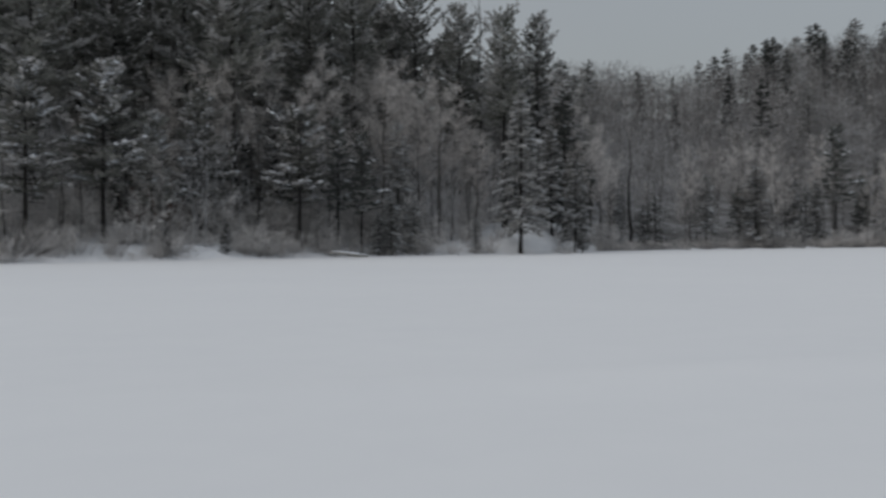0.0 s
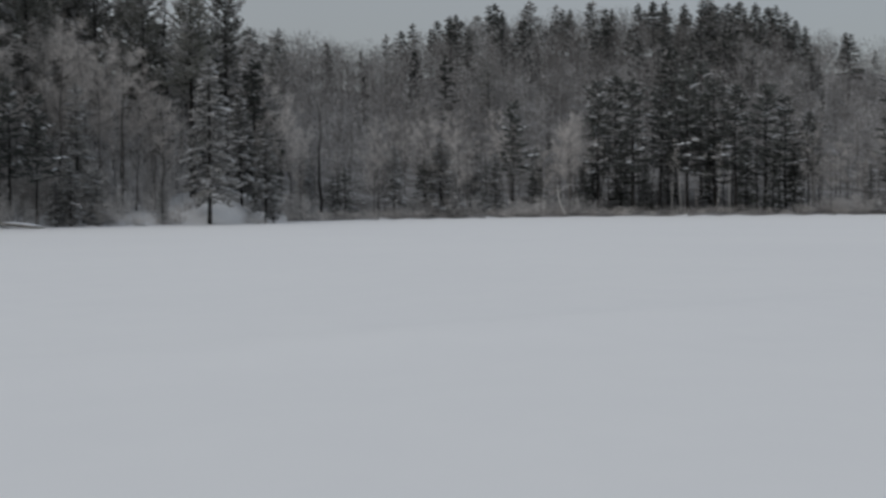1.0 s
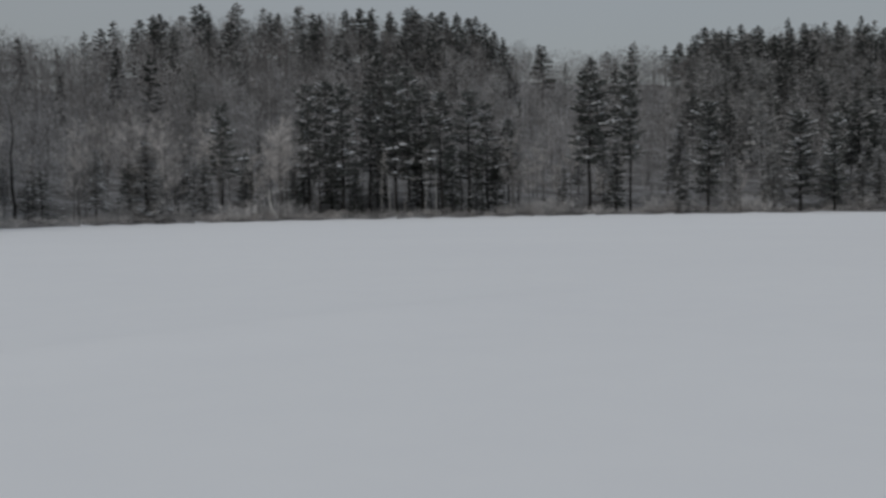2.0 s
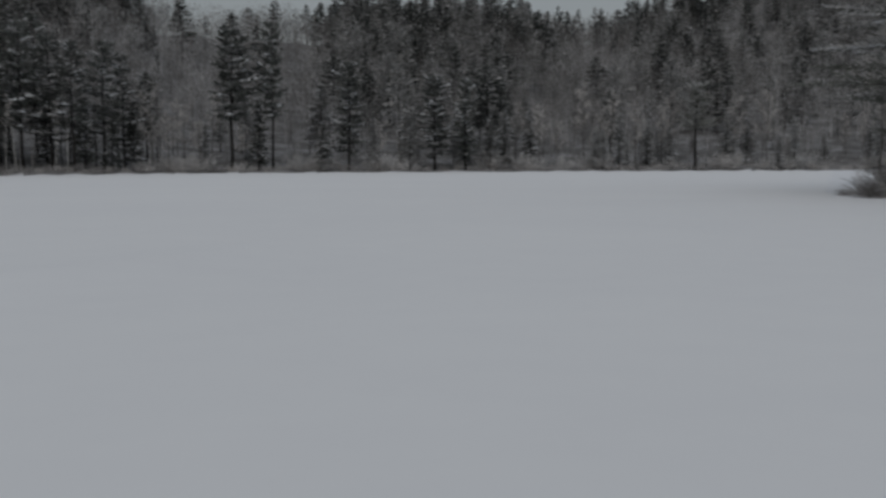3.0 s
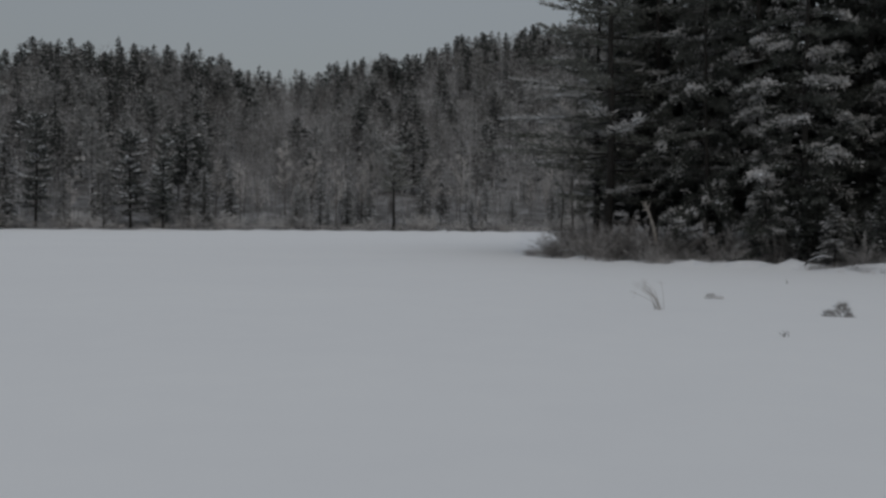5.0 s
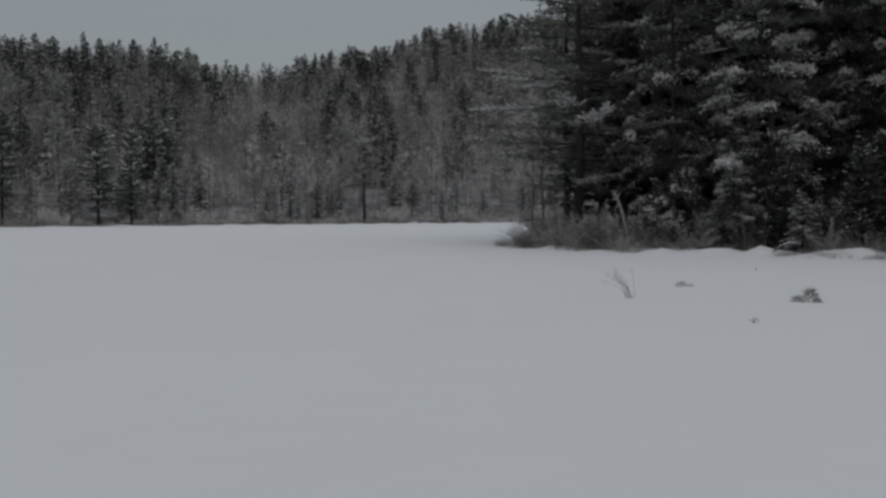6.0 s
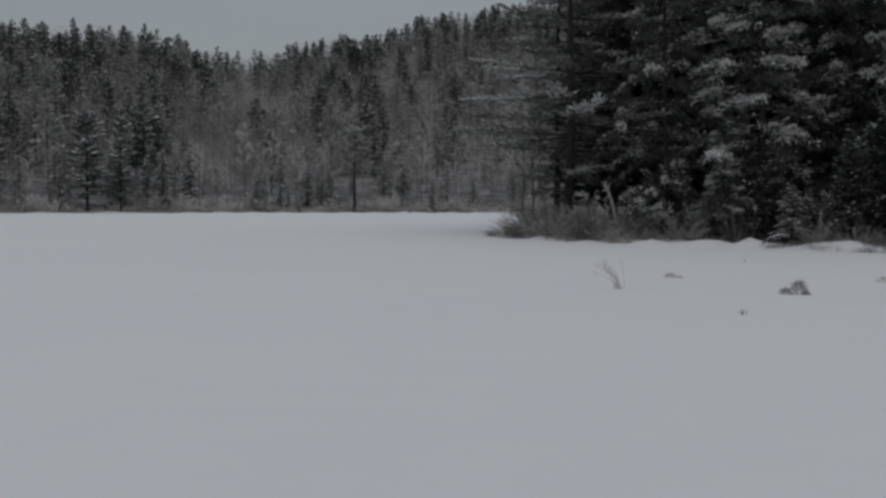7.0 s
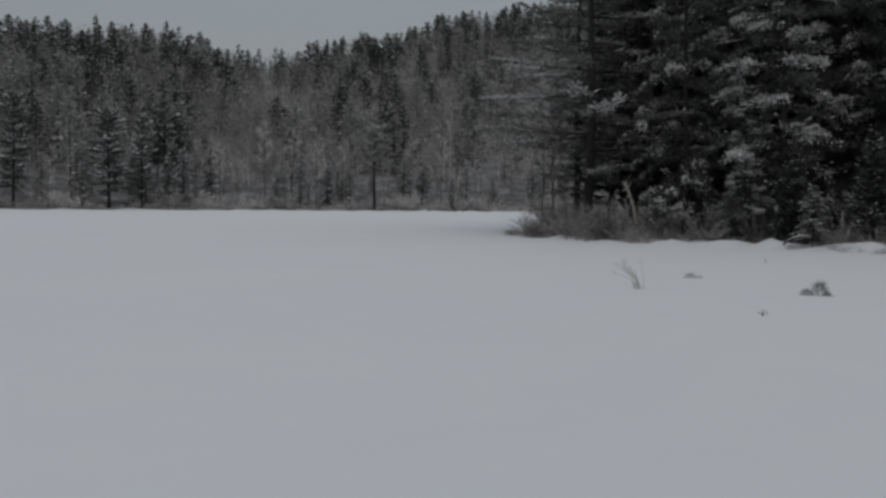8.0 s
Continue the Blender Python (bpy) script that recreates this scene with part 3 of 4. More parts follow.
# heaps of snow on the banks: x, y, height, reach
HEAPS = [(*(82.3 * np.array([math.sin(radians(3.7)), math.cos(radians(3.7))])), 0.8, 1.9), (*(82.6 * np.array([math.sin(radians(5.1)), math.cos(radians(5.1))])), 0.75, 1.5), (*(39.9 * np.array([math.sin(radians(83.1)), math.cos(radians(83.1))])), 0.27, 0.6), (*(40.1 * np.array([math.sin(radians(83.7)), math.cos(radians(83.7))])), 0.22, 0.45),
         *[(h_r * math.sin(radians(h_az)), h_r * math.cos(radians(h_az)), h_h, h_w) for h_az, h_r, h_h, h_w in
           [(72.6, 44.4, 0.2, 0.5), (75.1, 42.4, 0.12, 0.6), (78.3, 40.0, 0.16, 0.7), (80.6, 40.2, 0.22, 0.6), (81.6, 40.4, 0.18, 0.8), (86.2, 39.0, 0.14, 0.7), (88.0, 38.8, 0.16, 0.6)]],
         (*(69.5 * np.array([math.sin(radians(-19.0)), math.cos(radians(-19.0))])), 0.25, 3.2), (*(69 * np.array([math.sin(radians(-12.0)), math.cos(radians(-12.0))])), 0.42, 1.5)]


def along(table, az, column=1):
    return np.interp(az, [row[0] for row in table], [row[column] for row in table])


def wobble(x, y):
    return (np.sin(x * 0.21 + 1.3) * np.cos(y * 0.17) + 0.6 * np.sin(x * 0.53 + y * 0.41) + 0.35 * np.sin(x * 1.27 - y * 0.93 + 2.0)) / 1.95


def inland(x, y):
    """Metres inland of the shoreline; negative on the lake. Also those for the far side alone."""
    r, az = np.hypot(x, y), np.degrees(np.arctan2(x, y))
    main = r - along(SHORE, az) - 0.4 * wobble(x, y)
    flank = (az - 69.6) * radians(1) * r + 0.6 * wobble(x * 1.7, y * 1.7)
    point = np.minimum(np.minimum(r - along(POINT, az) - 0.6 * wobble(x * 2, y * 2), flank), 30 - (r - 44) * 0.2)
    return np.maximum(main, point), main


def ground_height(x, y):
    x, y = np.asarray(x, float), np.asarray(y, float)
    s, main = inland(x, y)
    r, az = np.hypot(x, y), np.degrees(np.arctan2(x, y))
    # high under the near stand, almost level on the point
    bank = (0.35 + 0.55 * (1 - smooth((az - 5) / 4)) - 0.25 * smooth((az - 68) / 2)) * smooth(s / (2.2 + 2.5 * (1 - smooth((az - 5) / 4)))) + 0.9 * smooth((s - 2) / 14) + 0.12 * wobble(x * 3, y * 3) * smooth(s / 2)
    deep = along(RIDGE, az, 2)
    rise = np.clip((main - 7) / (deep - 7), 0, 1)
    hill = along(RIDGE, az) * (0.5 * smooth(rise) + 0.5 * rise) * (1 - 0.35 * smooth((main - deep - 30) / 500))
    hill = hill + 1.2 * wobble(x * 0.35, y * 0.35) * smooth((main - 15) / 40)
    # lake: faint wind drifts, and one long low swell
    lake = (0.002 * wobble(x * 2.2, y * 1.1) + 0.006 * wobble(x * 0.6 + 4, y * 0.5)) * (1 - smooth(s / 1.0))
    swell = y - 0.3 * x - 11.2
    lake = lake + 0.15 * np.exp(-(swell / 0.9) ** 2) * (0.6 + 0.4 * np.sin(x * 0.3)) * (1 - smooth((np.abs(x) - 14) / 8))
    for hx, hy, hh, hr in HEAPS:
        bank = bank + hh * (1 + 0.85 * wobble(x * 4.5, y * 4.5)) * np.exp(-((x - hx) ** 2 + (y - hy) ** 2) / hr ** 2)
    return bank + hill + lake


def build_ground():
    az = np.concatenate([np.arange(-180, -36, 4.0), np.arange(-36, 66, 0.8), np.arange(66, 76, 0.35), np.arange(76, 104, 0.8), np.arange(104, 180, 4.0)])
    rr = np.concatenate([np.arange(0.6, 20, 0.55), np.arange(20, 36, 1.0), np.arange(36, 84, 0.8), np.arange(84, 160, 1.6), np.arange(160, 420, 6.0),
                         [440, 480, 540, 600, 700, 1000, 1500, 2200, 3200, 4500]])
    A, R = np.meshgrid(np.radians(az), rr, indexing="ij")
    x, y = R * np.sin(A), R * np.cos(A)
    z = ground_height(x, y)
    na, nr = A.shape
    v = np.vstack([np.column_stack([x.ravel(), y.ravel(), z.ravel()]), [0, 0, float(ground_height(0.0, 0.0))]])
    s = inland(x, y)[0]
    i, j = np.meshgrid(np.arange(na), np.arange(nr - 1), indexing="ij")
    a, b = i * nr + j, ((i + 1) % na) * nr + j
    quads = np.stack([np.stack([a, a + 1, b + 1], -1), np.stack([a, b + 1, b], -1)], 2).reshape(-1, 3)
    sv = np.append(s.ravel(), -5.0)
    sm = sv[quads].mean(1)
    g = Geo()
    g.v, g.f, g.n = [v], [quads], len(v)
    azv = np.append(np.degrees(A).ravel(), 0.0)[quads].mean(1)
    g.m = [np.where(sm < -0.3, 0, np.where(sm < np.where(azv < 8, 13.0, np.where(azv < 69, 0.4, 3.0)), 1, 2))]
    k = np.arange(na)
    fan = np.column_stack([np.full(na, len(v) - 1), k * nr, ((k + 1) % na) * nr])
    g.f.append(fan)
    g.m.append(np.zeros(na, int))
    ob = new("ground", g.mesh("ground", [LAKE_SNOW, BANK_SNOW, SHADED_FLOOR], True))
    return tagged(ob, "snow-covered frozen lake running up into snowy wooded banks and hills", "snowy ground", kind="structure")


build_ground()


# ---- far woods on the hills ----
def merge_many(protos, places):
    """One joined mesh of many trees: protos are (v, f, m) arrays; places rows of x, y, z, turn, width, height, which."""
    g = Geo()
    for w in range(len(protos)):
        v, f, m = protos[w]
        p = places[places[:, 6] == w]
        if not len(p):
            continue
        c, s = np.cos(p[:, 3]), np.sin(p[:, 3])
        X = (v[None, :, 0] * c[:, None] - v[None, :, 1] * s[:, None]) * p[:, 4:5] + p[:, 0:1]
        Y = (v[None, :, 0] * s[:, None] + v[None, :, 1] * c[:, None]) * p[:, 4:5] + p[:, 1:2]
        Z = v[None, :, 2] * p[:, 5:6] + p[:, 2:3]
        V = np.stack([X, Y, Z], -1).reshape(-1, 3)
        F = (f[None] + (np.arange(len(p)) * len(v))[:, None, None]).reshape(-1, 3)
        g.v.append(V)
        g.f.append(F + g.n)
        g.m.append(np.tile(m, len(p)))
        g.n += len(V)
    return g


def joined(*geos):
    """Several gatherings as one, each with two material slots of its own."""
    vs, fs, ms, n = [], [], [], 0
    for k, g in enumerate(geos):
        if g.f:
            v, f, m = g.arrays()
            vs.append(v)
            fs.append(f + n)
            ms.append(m + 2 * k)
            n += len(v)
    return np.concatenate(vs), np.concatenate(fs), np.concatenate(ms)


def scatter(rng, n, az0, az1, s0, s1=None, bias=1.0):
    """Places on the slopes, from s0 metres inland to s1, or to just over the ridge."""
    az = rng.uniform(az0, az1, n)
    s1 = along(RIDGE, az, 2) + 14 if s1 is None else s1
    s = s0 + (s1 - s0) * rng.random(n) ** bias
    r = along(SHORE, az) + s
    x, y = r * np.sin(np.radians(az)), r * np.cos(np.radians(az))
    return x, y, ground_height(x, y), az, s


def haze_tree(rng, high=9.0, twigs=140, slot=0):
    """A bare tree for the hills: a thin stem and a rounded cloud of fine twigs about a few limbs."""
    g = Geo()
    slivers(g, np.array([[0, 0, -0.2]]).repeat(2, 0), np.array([[0.03, 0, 1.0], [-0.05, 0.04, 1.0]]), high * np.array([0.95, 0.85]), 0.16, rng, slot)
    k = 8
    ca, cu = rng.uniform(0, 6.28, k), np.linspace(0.3, 0.9, k)
    co = high * 0.2 * np.sin(np.clip(cu, 0, 1) * math.pi) ** 0.5 * rng.uniform(0.4, 1.1, k)
    heart = np.column_stack([np.cos(ca) * co, np.sin(ca) * co, cu * high])
    i = rng.randint(0, k, twigs)
    off = unit(rng.normal(0, 1, (twigs, 3))) * rng.random((twigs, 1)) ** 0.5 * high * 0.15
    p = heart[i] + off
    p[:, 2] = np.clip(p[:, 2], 0.3, high * 0.97)
    d = off / high * 4 + rng.normal(0, 0.22, (twigs, 3)) + [0, 0, 1.0]
    slivers(g, p, d, rng.uniform(0.35, 0.85, twigs), rng.uniform(0.05, 0.095, twigs), rng, slot)
    return g.arrays()


def shore_brush():
    """Low frosted scrub that edges the lake, too fine to tell apart."""
    rng = np.random.RandomState(5)

    def tuft(r):
        g = Geo()
        n = 46
        a, u = r.uniform(0, 6.28, n), r.random(n) ** 0.8
        o = 0.55 * np.sqrt(r.random(n)) * np.sqrt(np.clip(1.05 - u * u, 0, 1))
        slivers(g, np.column_stack([np.cos(a) * o, np.sin(a) * o, u * 0.85 - 0.1]),
                np.column_stack([np.cos(a) * 0.6, np.sin(a) * 0.6, np.full(n, 0.55)]) + r.normal(0, 0.55, (n, 3)), r.uniform(0.2, 0.5, n), r.uniform(0.02, 0.04, n), r)
        return g.arrays()
    def mound(r):
        g = Geo()
        n = 150
        d = unit(r.normal(size=(n, 3))) * r.uniform(0.25, 1.0, (n, 1)) * [0.6, 0.6, 0.85]
        d[:, 2] = np.abs(d[:, 2])
        slivers(g, d, d + r.normal(0, 0.5, (n, 3)), r.uniform(0.12, 0.28, n), r.uniform(0.012, 0.024, n), r)
        return g.arrays()
    tufts, mounds = [tuft(rng) for _ in range(5)], [mound(rng) for _ in range(5)]
    for mat, az0, az1, n, s0, s1, table, h0, h1 in [(FROST_TWIGS, -30, 8, 330, 0.5, 6, SHORE, 0.3, 0.9), (FROST_TWIGS, 8, 26, 380, -0.1, 3, SHORE, 0.3, 0.9), (BARE_TWIGS, 24, 71, 500, 0.3, 4, SHORE, 0.2, 0.9), (FROST_TWIGS, 24, 71, 600, -0.1, 4, SHORE, 0.2, 0.8),
                                                    (BROWN_TWIGS, 69.8, 98, 620, 0.3, 6, POINT, 0.25, 1.2),
                                                    (FROST_TWIGS, 70, 97, 300, -0.2, 1.0, POINT, 0.1, 0.4)]:
        az = rng.uniform(az0, az1, n)
        r = along(table, az) + s0 + (s1 - s0) * rng.random(n) ** 1.6
        x, y = r * np.sin(np.radians(az)), r * np.cos(np.radians(az))
        keep = inland(x, y)[0] > -0.2
        for hx, hy, hh, hr in HEAPS:
            keep &= np.hypot(x - hx, y - hy) > hr * 1.3
        keep &= (np.abs(az - 4.3) > 1.6) | (r > 86)
        x, y = x[keep], y[keep]
        h = rng.uniform(h0, h1, len(x))
        if table is POINT:
            pa = np.degrees(np.arctan2(x, y))
            h = h * (0.36 + 0.64 * smooth((pa - 70.4) / 3.0)) * (1 - 0.7 * smooth((pa - 76.0) / 2))
        rows = np.column_stack([x, y, ground_height(x, y), rng.uniform(0, 6.28, len(x)), h * 1.3, h, rng.randint(0, 5, len(x))])
        ob = new("shore_brush", merge_many(mounds if table is POINT else tufts, rows).mesh("shore_brush", [mat]))
        tagged(ob, "low frosted grey-brown scrub edging the frozen lake", "scrub", kind="stuff")


def far_woods():
    rng = np.random.RandomState(3)
    # three tones of bare wood: plain grey, brownish, and white with frost
    leafless = [haze_tree(np.random.RandomState(200 + i), slot=i // 3) for i in range(9)]
    x, y, z, az, s = (np.concatenate(q) for q in zip(scatter(rng, 3300, 3, 80, 5, None, 0.85), scatter(rng, 500, 55, 76, 5, None, 0.8), scatter(rng, 340, -34, 3, 5, 40.0)))
    up = s / along(RIDGE, az, 2)
    h = rng.uniform(0.65, 1.15, len(x)) * np.where(s < 25, 0.85, 1.0)
    pick = rng.random(len(x))
    tone = np.where((pick < 0.34 - 0.12 * up) | (az < 3), 2, np.where(pick < 0.56 + 0.1 * up, 1, 0))
    places = np.column_stack([x, y, z - 0.1, rng.uniform(0, 6.28, len(x)), h * rng.uniform(0.8, 1.3, len(x)), h, 3 * tone + rng.randint(0, 3, len(x))])
    ob = new("bare_woods", merge_many(leafless, places).mesh("bare_woods", [HILL_TWIGS, HILL_BROWN, HILL_PALE]))
    tagged(ob, "grey leafless woods dusted with frost, covering the hills", "woods", kind="stuff")
    dark = [joined(*conifer(np.random.RandomState(220 + i), 10.0, (0.1, 0.25, 0.14, 0.3)[i], (1.8, 2.4, 1.6, 2.6)[i], **HILL)[:3]) for i in range(4)]
    x, y, z, az, s = (np.concatenate(q) for q in zip(scatter(rng, 1650, 3, 80, 10, None, 0.75), scatter(rng, 1150, 43, 80, 35, None, 0.85), scatter(rng, 160, -34, 3, 10, 60.0)))
    up = s / along(RIDGE, az, 2)
    # conifers crowd the knolls and thin out in the hollows
    crowd = along([(-34, 0.8), (4, 0.6), (7, 0.06), (15, 0.1), (17, 0.5), (25, 0.6), (28, 0.9), (33, 0.9), (35.5, 0.1), (42, 0.14), (44, 0.8), (54, 0.8), (56, 0.3), (59, 0.4), (61, 0.8), (96, 0.9)], az)
    # and stand in clusters
    crowd = crowd * (0.3 + 1.1 * smooth(wobble(x * 0.7, y * 0.7) + 0.5))
    keep = rng.random(len(x)) < crowd * np.where(up > 0.6, 1.0, np.where((az > 7) & (az < 36), 0.16, np.where(az > 56, 0.7, 0.6)))
    x, y, z, az, s, up = x[keep], y[keep], z[keep], az[keep], s[keep], up[keep]
    h = np.where(up > 0.6, rng.uniform(0.5, 1.2, len(x)), rng.uniform(0.45, 1.15, len(x)))
    places = np.column_stack([x, y, z - 0.1, rng.uniform(0, 6.28, len(x)), h * rng.uniform(0.85, 1.25, len(x)), h, rng.randint(0, 4, len(x))])
    # the lower slopes hold more frost than the ridge
    frosted = rng.random(len(x)) < np.where(up > 0.6, 0.15, np.where((az > 56) & (az < 75), 0.62, 0.4))
    for which, needles, words in ((~frosted, PINE_NEEDLES, "dark snow-dusted conifers scattered through the hill woods"), (frosted, FROST_NEEDLES, "pale frosted conifers on the lower slopes of the hill")):
        ob = new("conifer_woods", merge_many(dark, places[which]).mesh("conifer_woods", [BARK, BARK, needles, FROST_SPRAY, SNOW, SNOW]))
        tagged(ob, words, "woods", kind="stuff")


far_woods()
shore_brush()

# ---- the near stand ----
STAND = "trees of the near stand"
dice.seed(11)
for az, r, h, v, wide in [(3.2, 88, 16.8, 0, 0.95), (5.0, 91, 17.1, 1, 0.85), (1.0, 92, 17.5, 1, 0.95), (-1.4, 95, 19.1, 2, 1.05), (-4.6, 92, 20.0, 2, 1.1), (-6.9, 86, 20.0, 1, 1.0),
                          (-9.0, 90, 21.0, 2, 1.1), (-10.9, 79, 20.0, 0, 1.15), (-13.2, 84, 20.5, 2, 1.1), (-14.9, 90, 21.0, 2, 1.1), (-16.7, 80, 20.0, 0, 1.0),
                          (-18.6, 85, 21.0, 2, 1.1), (-20.6, 78, 19.5, 1, 1.1), (-22.4, 82, 20.0, 2, 1.0), (-24.6, 77, 19.0, 1, 1.0), (-27.0, 80, 20.0, 2, 1.0)]:
    plant("white_pine", az, r, h, STAND, v, wide)
for az, r, h, v in [(-8.0, 98, 21.0, 0), (-12.0, 97, 22.0, 1), (-2.9, 99, 17.5, 1), (-17.6, 96, 22.0, 0), (-21.6, 95, 22.0, 1), (-5.8, 104, 22, 0)]:
    plant("stand_pine", az, r, h, STAND, v, 1.1)
for az, r, h, v, wide in [(-17.3, 70.0, 11.0, 0, 1.15), (-21.0, 68.5, 11.0, 1, 1.1), (-7.5, 73.2, 9.2, 0, 1.2), (-12.6, 74, 10.0, 1, 1.1), (-15.0, 72.5, 8.5, 1, 1.0)]:
    plant("frost_pine", az, r, h, STAND, v, wide)
plant("laden_fir", 4.05, 77.9, 11.6, STAND, 0, 0.95)
plant("dark_bush", -21.7, 66.6, 2.5, "bushes along the near shore", 1, 1.5)
plant("bush", 6.5, 79.0, 0.9, "bushes along the near shore", wide=1.6)
plant("laden_fir", 6.9, 82, 7.2, STAND, 0, 0.95, label="snow-laden fir beside the snowbank")
plant("fir", 5.7, 83, 8.5, STAND, 2, 0.9)
plant("fir", -2.4, 78, 8.8, STAND, 1, 1.0)
plant("fir", -8.6, 79, 9.5, STAND, 2, 1.0)
plant("shore_pine", -4.3, 74.6, 8.4, STAND, 2, 0.85)
plant("shore_pine", -5.5, 76, 8.8, STAND, 0, 0.85)
plant("dark_fir", 6.4, 90, 12.0, STAND, 1, 1.1)
for az, r, h in [(-2.7, 74.8, 4.4), (-1.5, 75.5, 3.9), (1.7, 77.5, 2.6), (-11.3, 69, 2.4), (-14.3, 67.6, 2.2), (-3.4, 74.5, 3.0), (7.3, 83, 3.4)]:
    plant("fir", az, r, h, STAND, 1, 1.25, label="small fir white with frost at the near shore")
plant("snag", 1.95, 94, 20.5, STAND, 0)
plant("snag", -14.2, 73, 6.5, STAND, 1)
plant("snag", -19.3, 70, 6.5, STAND, 0)
plant("snag", -9.6, 76, 9, STAND, 1)
plant("snag", -21.9, 69, 8, STAND, 0)
plant("snag", -0.2, 79, 9, STAND, 1)
for az, r, h, v in [(-25.5, 100, 22, 1), (-23.3, 108, 23, 2), (-19.8, 104, 23, 1), (-15.8, 106, 23, 2), (-13.9, 112, 24, 1), (-10.0, 108, 23, 2), (-7.6, 112, 23, 1), (-4.0, 112, 19.5, 2), (-1.9, 110, 16.5, 2),
                    (0.4, 106, 15.5, 2), (1.6, 100, 13, 2), (3.7, 104, 13, 2), (-29, 95, 21, 2), (-31, 85, 20, 1)]:
    plant("stand_pine", az, r, h, STAND, v - 1, 1.15)
for k in range(44):
    az = dice.uniform(-28, 7)
    s = 4.0 + 24 * dice.random() ** 1.2
    if 1.8 < az < 6.5 and s < 9:
        continue
    plant("bare_tree", az, float(along(SHORE, az)) + s, dice.uniform(4.5, 8.5) + 0.22 * s, STAND)
for k in range(54):
    az = dice.uniform(-26, 8)
    if 2.2 < az < 6.4 or -18.4 < az < -16.4 or -12.6 < az < -10.4 or -9.2 < az < -8.2:
        continue
    plant("bush", az, float(along(SHORE, az)) + dice.uniform(0.9, 6.5), dice.uniform(1.0, 2.7), "bushes along the near shore", wide=1.4)
for k in range(40):
    az = dice.uniform(-20.5, -4.5)
    if -19.2 < az < -17.4 or -11.9 < az < -10.8:
        continue
    plant("bush", az, float(along(SHORE, az)) + dice.uniform(0.8, 4.0), dice.uniform(0.8, 1.9), "bushes along the near shore", wide=1.5)
for az, r, h in [(2.7, 80.0, 1.1), (3.2, 80.6, 1.2), (4.9, 81.6, 1.0), (6.0, 80.4, 0.8)]:
    plant("bush", az, r, h, "bushes along the near shore", wide=1.3)
plant("bush", 2.5, 77.6, 1.5, "bushes along the near shore", wide=1.5)
for az, r, h in [(-3.6, 82, 12.0), (-2.4, 84, 11.5), (-1.4, 80, 9.5), (-0.5, 83, 11.0), (0.4, 81, 9.5), (1.3, 84, 10.5), (1.7, 80, 8.0), (-7.4, 76.5, 10.3), (-4.8, 86, 13.0), (-3.0, 87, 13.0),
                 (-9.9, 80, 9.0), (-0.9, 86, 12.0), (6.9, 90, 11.0), (7.6, 96, 10.0)]:
    plant("bare_tree", az, r, h, STAND, wide=1.1)
for az, r, h in [(-10.4, 77, 12.5), (-8.9, 79, 13.5), (-7.0, 78, 12.0), (-5.9, 80, 14.0), (-3.3, 79, 13.0), (-1.8, 81, 13.5), (-0.3, 80, 12.5), (-12.2, 76, 12.0), (-13.8, 76, 11.0)]:
    plant("bare_tree", az, r, h, STAND, wide=0.95)
# frosted undergrowth between the trunks
for k in range(84):
    az = dice.uniform(-25, 3)
    s = 4.0 + 12 * dice.random()
    plant("bush", az, float(along(SHORE, az)) + s, dice.uniform(2.2, 4.4), "bushes along the near shore", wide=1.1, label="tall frosted leafless bush under the pines")
plant("rusty_bush", -14.6, 73.5, 3.6, STAND)

# ---- the cove and the far shore ----
COVE = "trees along the cove"
dice.seed(12)
plant("snag", 9.75, 94.5, 10.4, COVE, 1, 1.8)
for kind, az, r, h, wide in [("young_fir", 11.0, 95, 4.4, 1.3), ("fir", 13.6, 96.5, 6.2, 0.9), ("fir", 16.0, 100, 7.2, 1.6), ("dark_fir", 15.2, 101, 5.3, 1.2),
                             ("shore_pine", 19.8, 106, 11.0, 0.85), ("dark_fir", 14.7, 165, reach(14.7, 165, 7.9), 1.1), ("fir", 8.9, 96, 5.0, 1.0), ("fir", 18.9, 104, 6.0, 1.1), ("dark_fir", 7.7, 112, reach(7.7, 112, 6.0), 0.75), ("dark_fir", 12.0, 160, reach(12.0, 160, 6.6), 1.0), ("fir", 17.6, 108, 7.0, 0.9),
                             ("young_fir", 10.4, 95.5, 3.5, 1.2), ("young_fir", 18.4, 109, 5.0, 1.0), ("dark_fir", 21.0, 114, 6.0, 1.1)]:
    plant(kind, az, r, h, COVE, wide=wide)
for k in range(16):
    az = dice.uniform(7.0, 22.0)
    plant("bare_tree", az, float(along(SHORE, az)) + dice.uniform(2.0, 16.0), dice.uniform(6.0, 10.0), COVE)
FAR = "trees along the far shore"
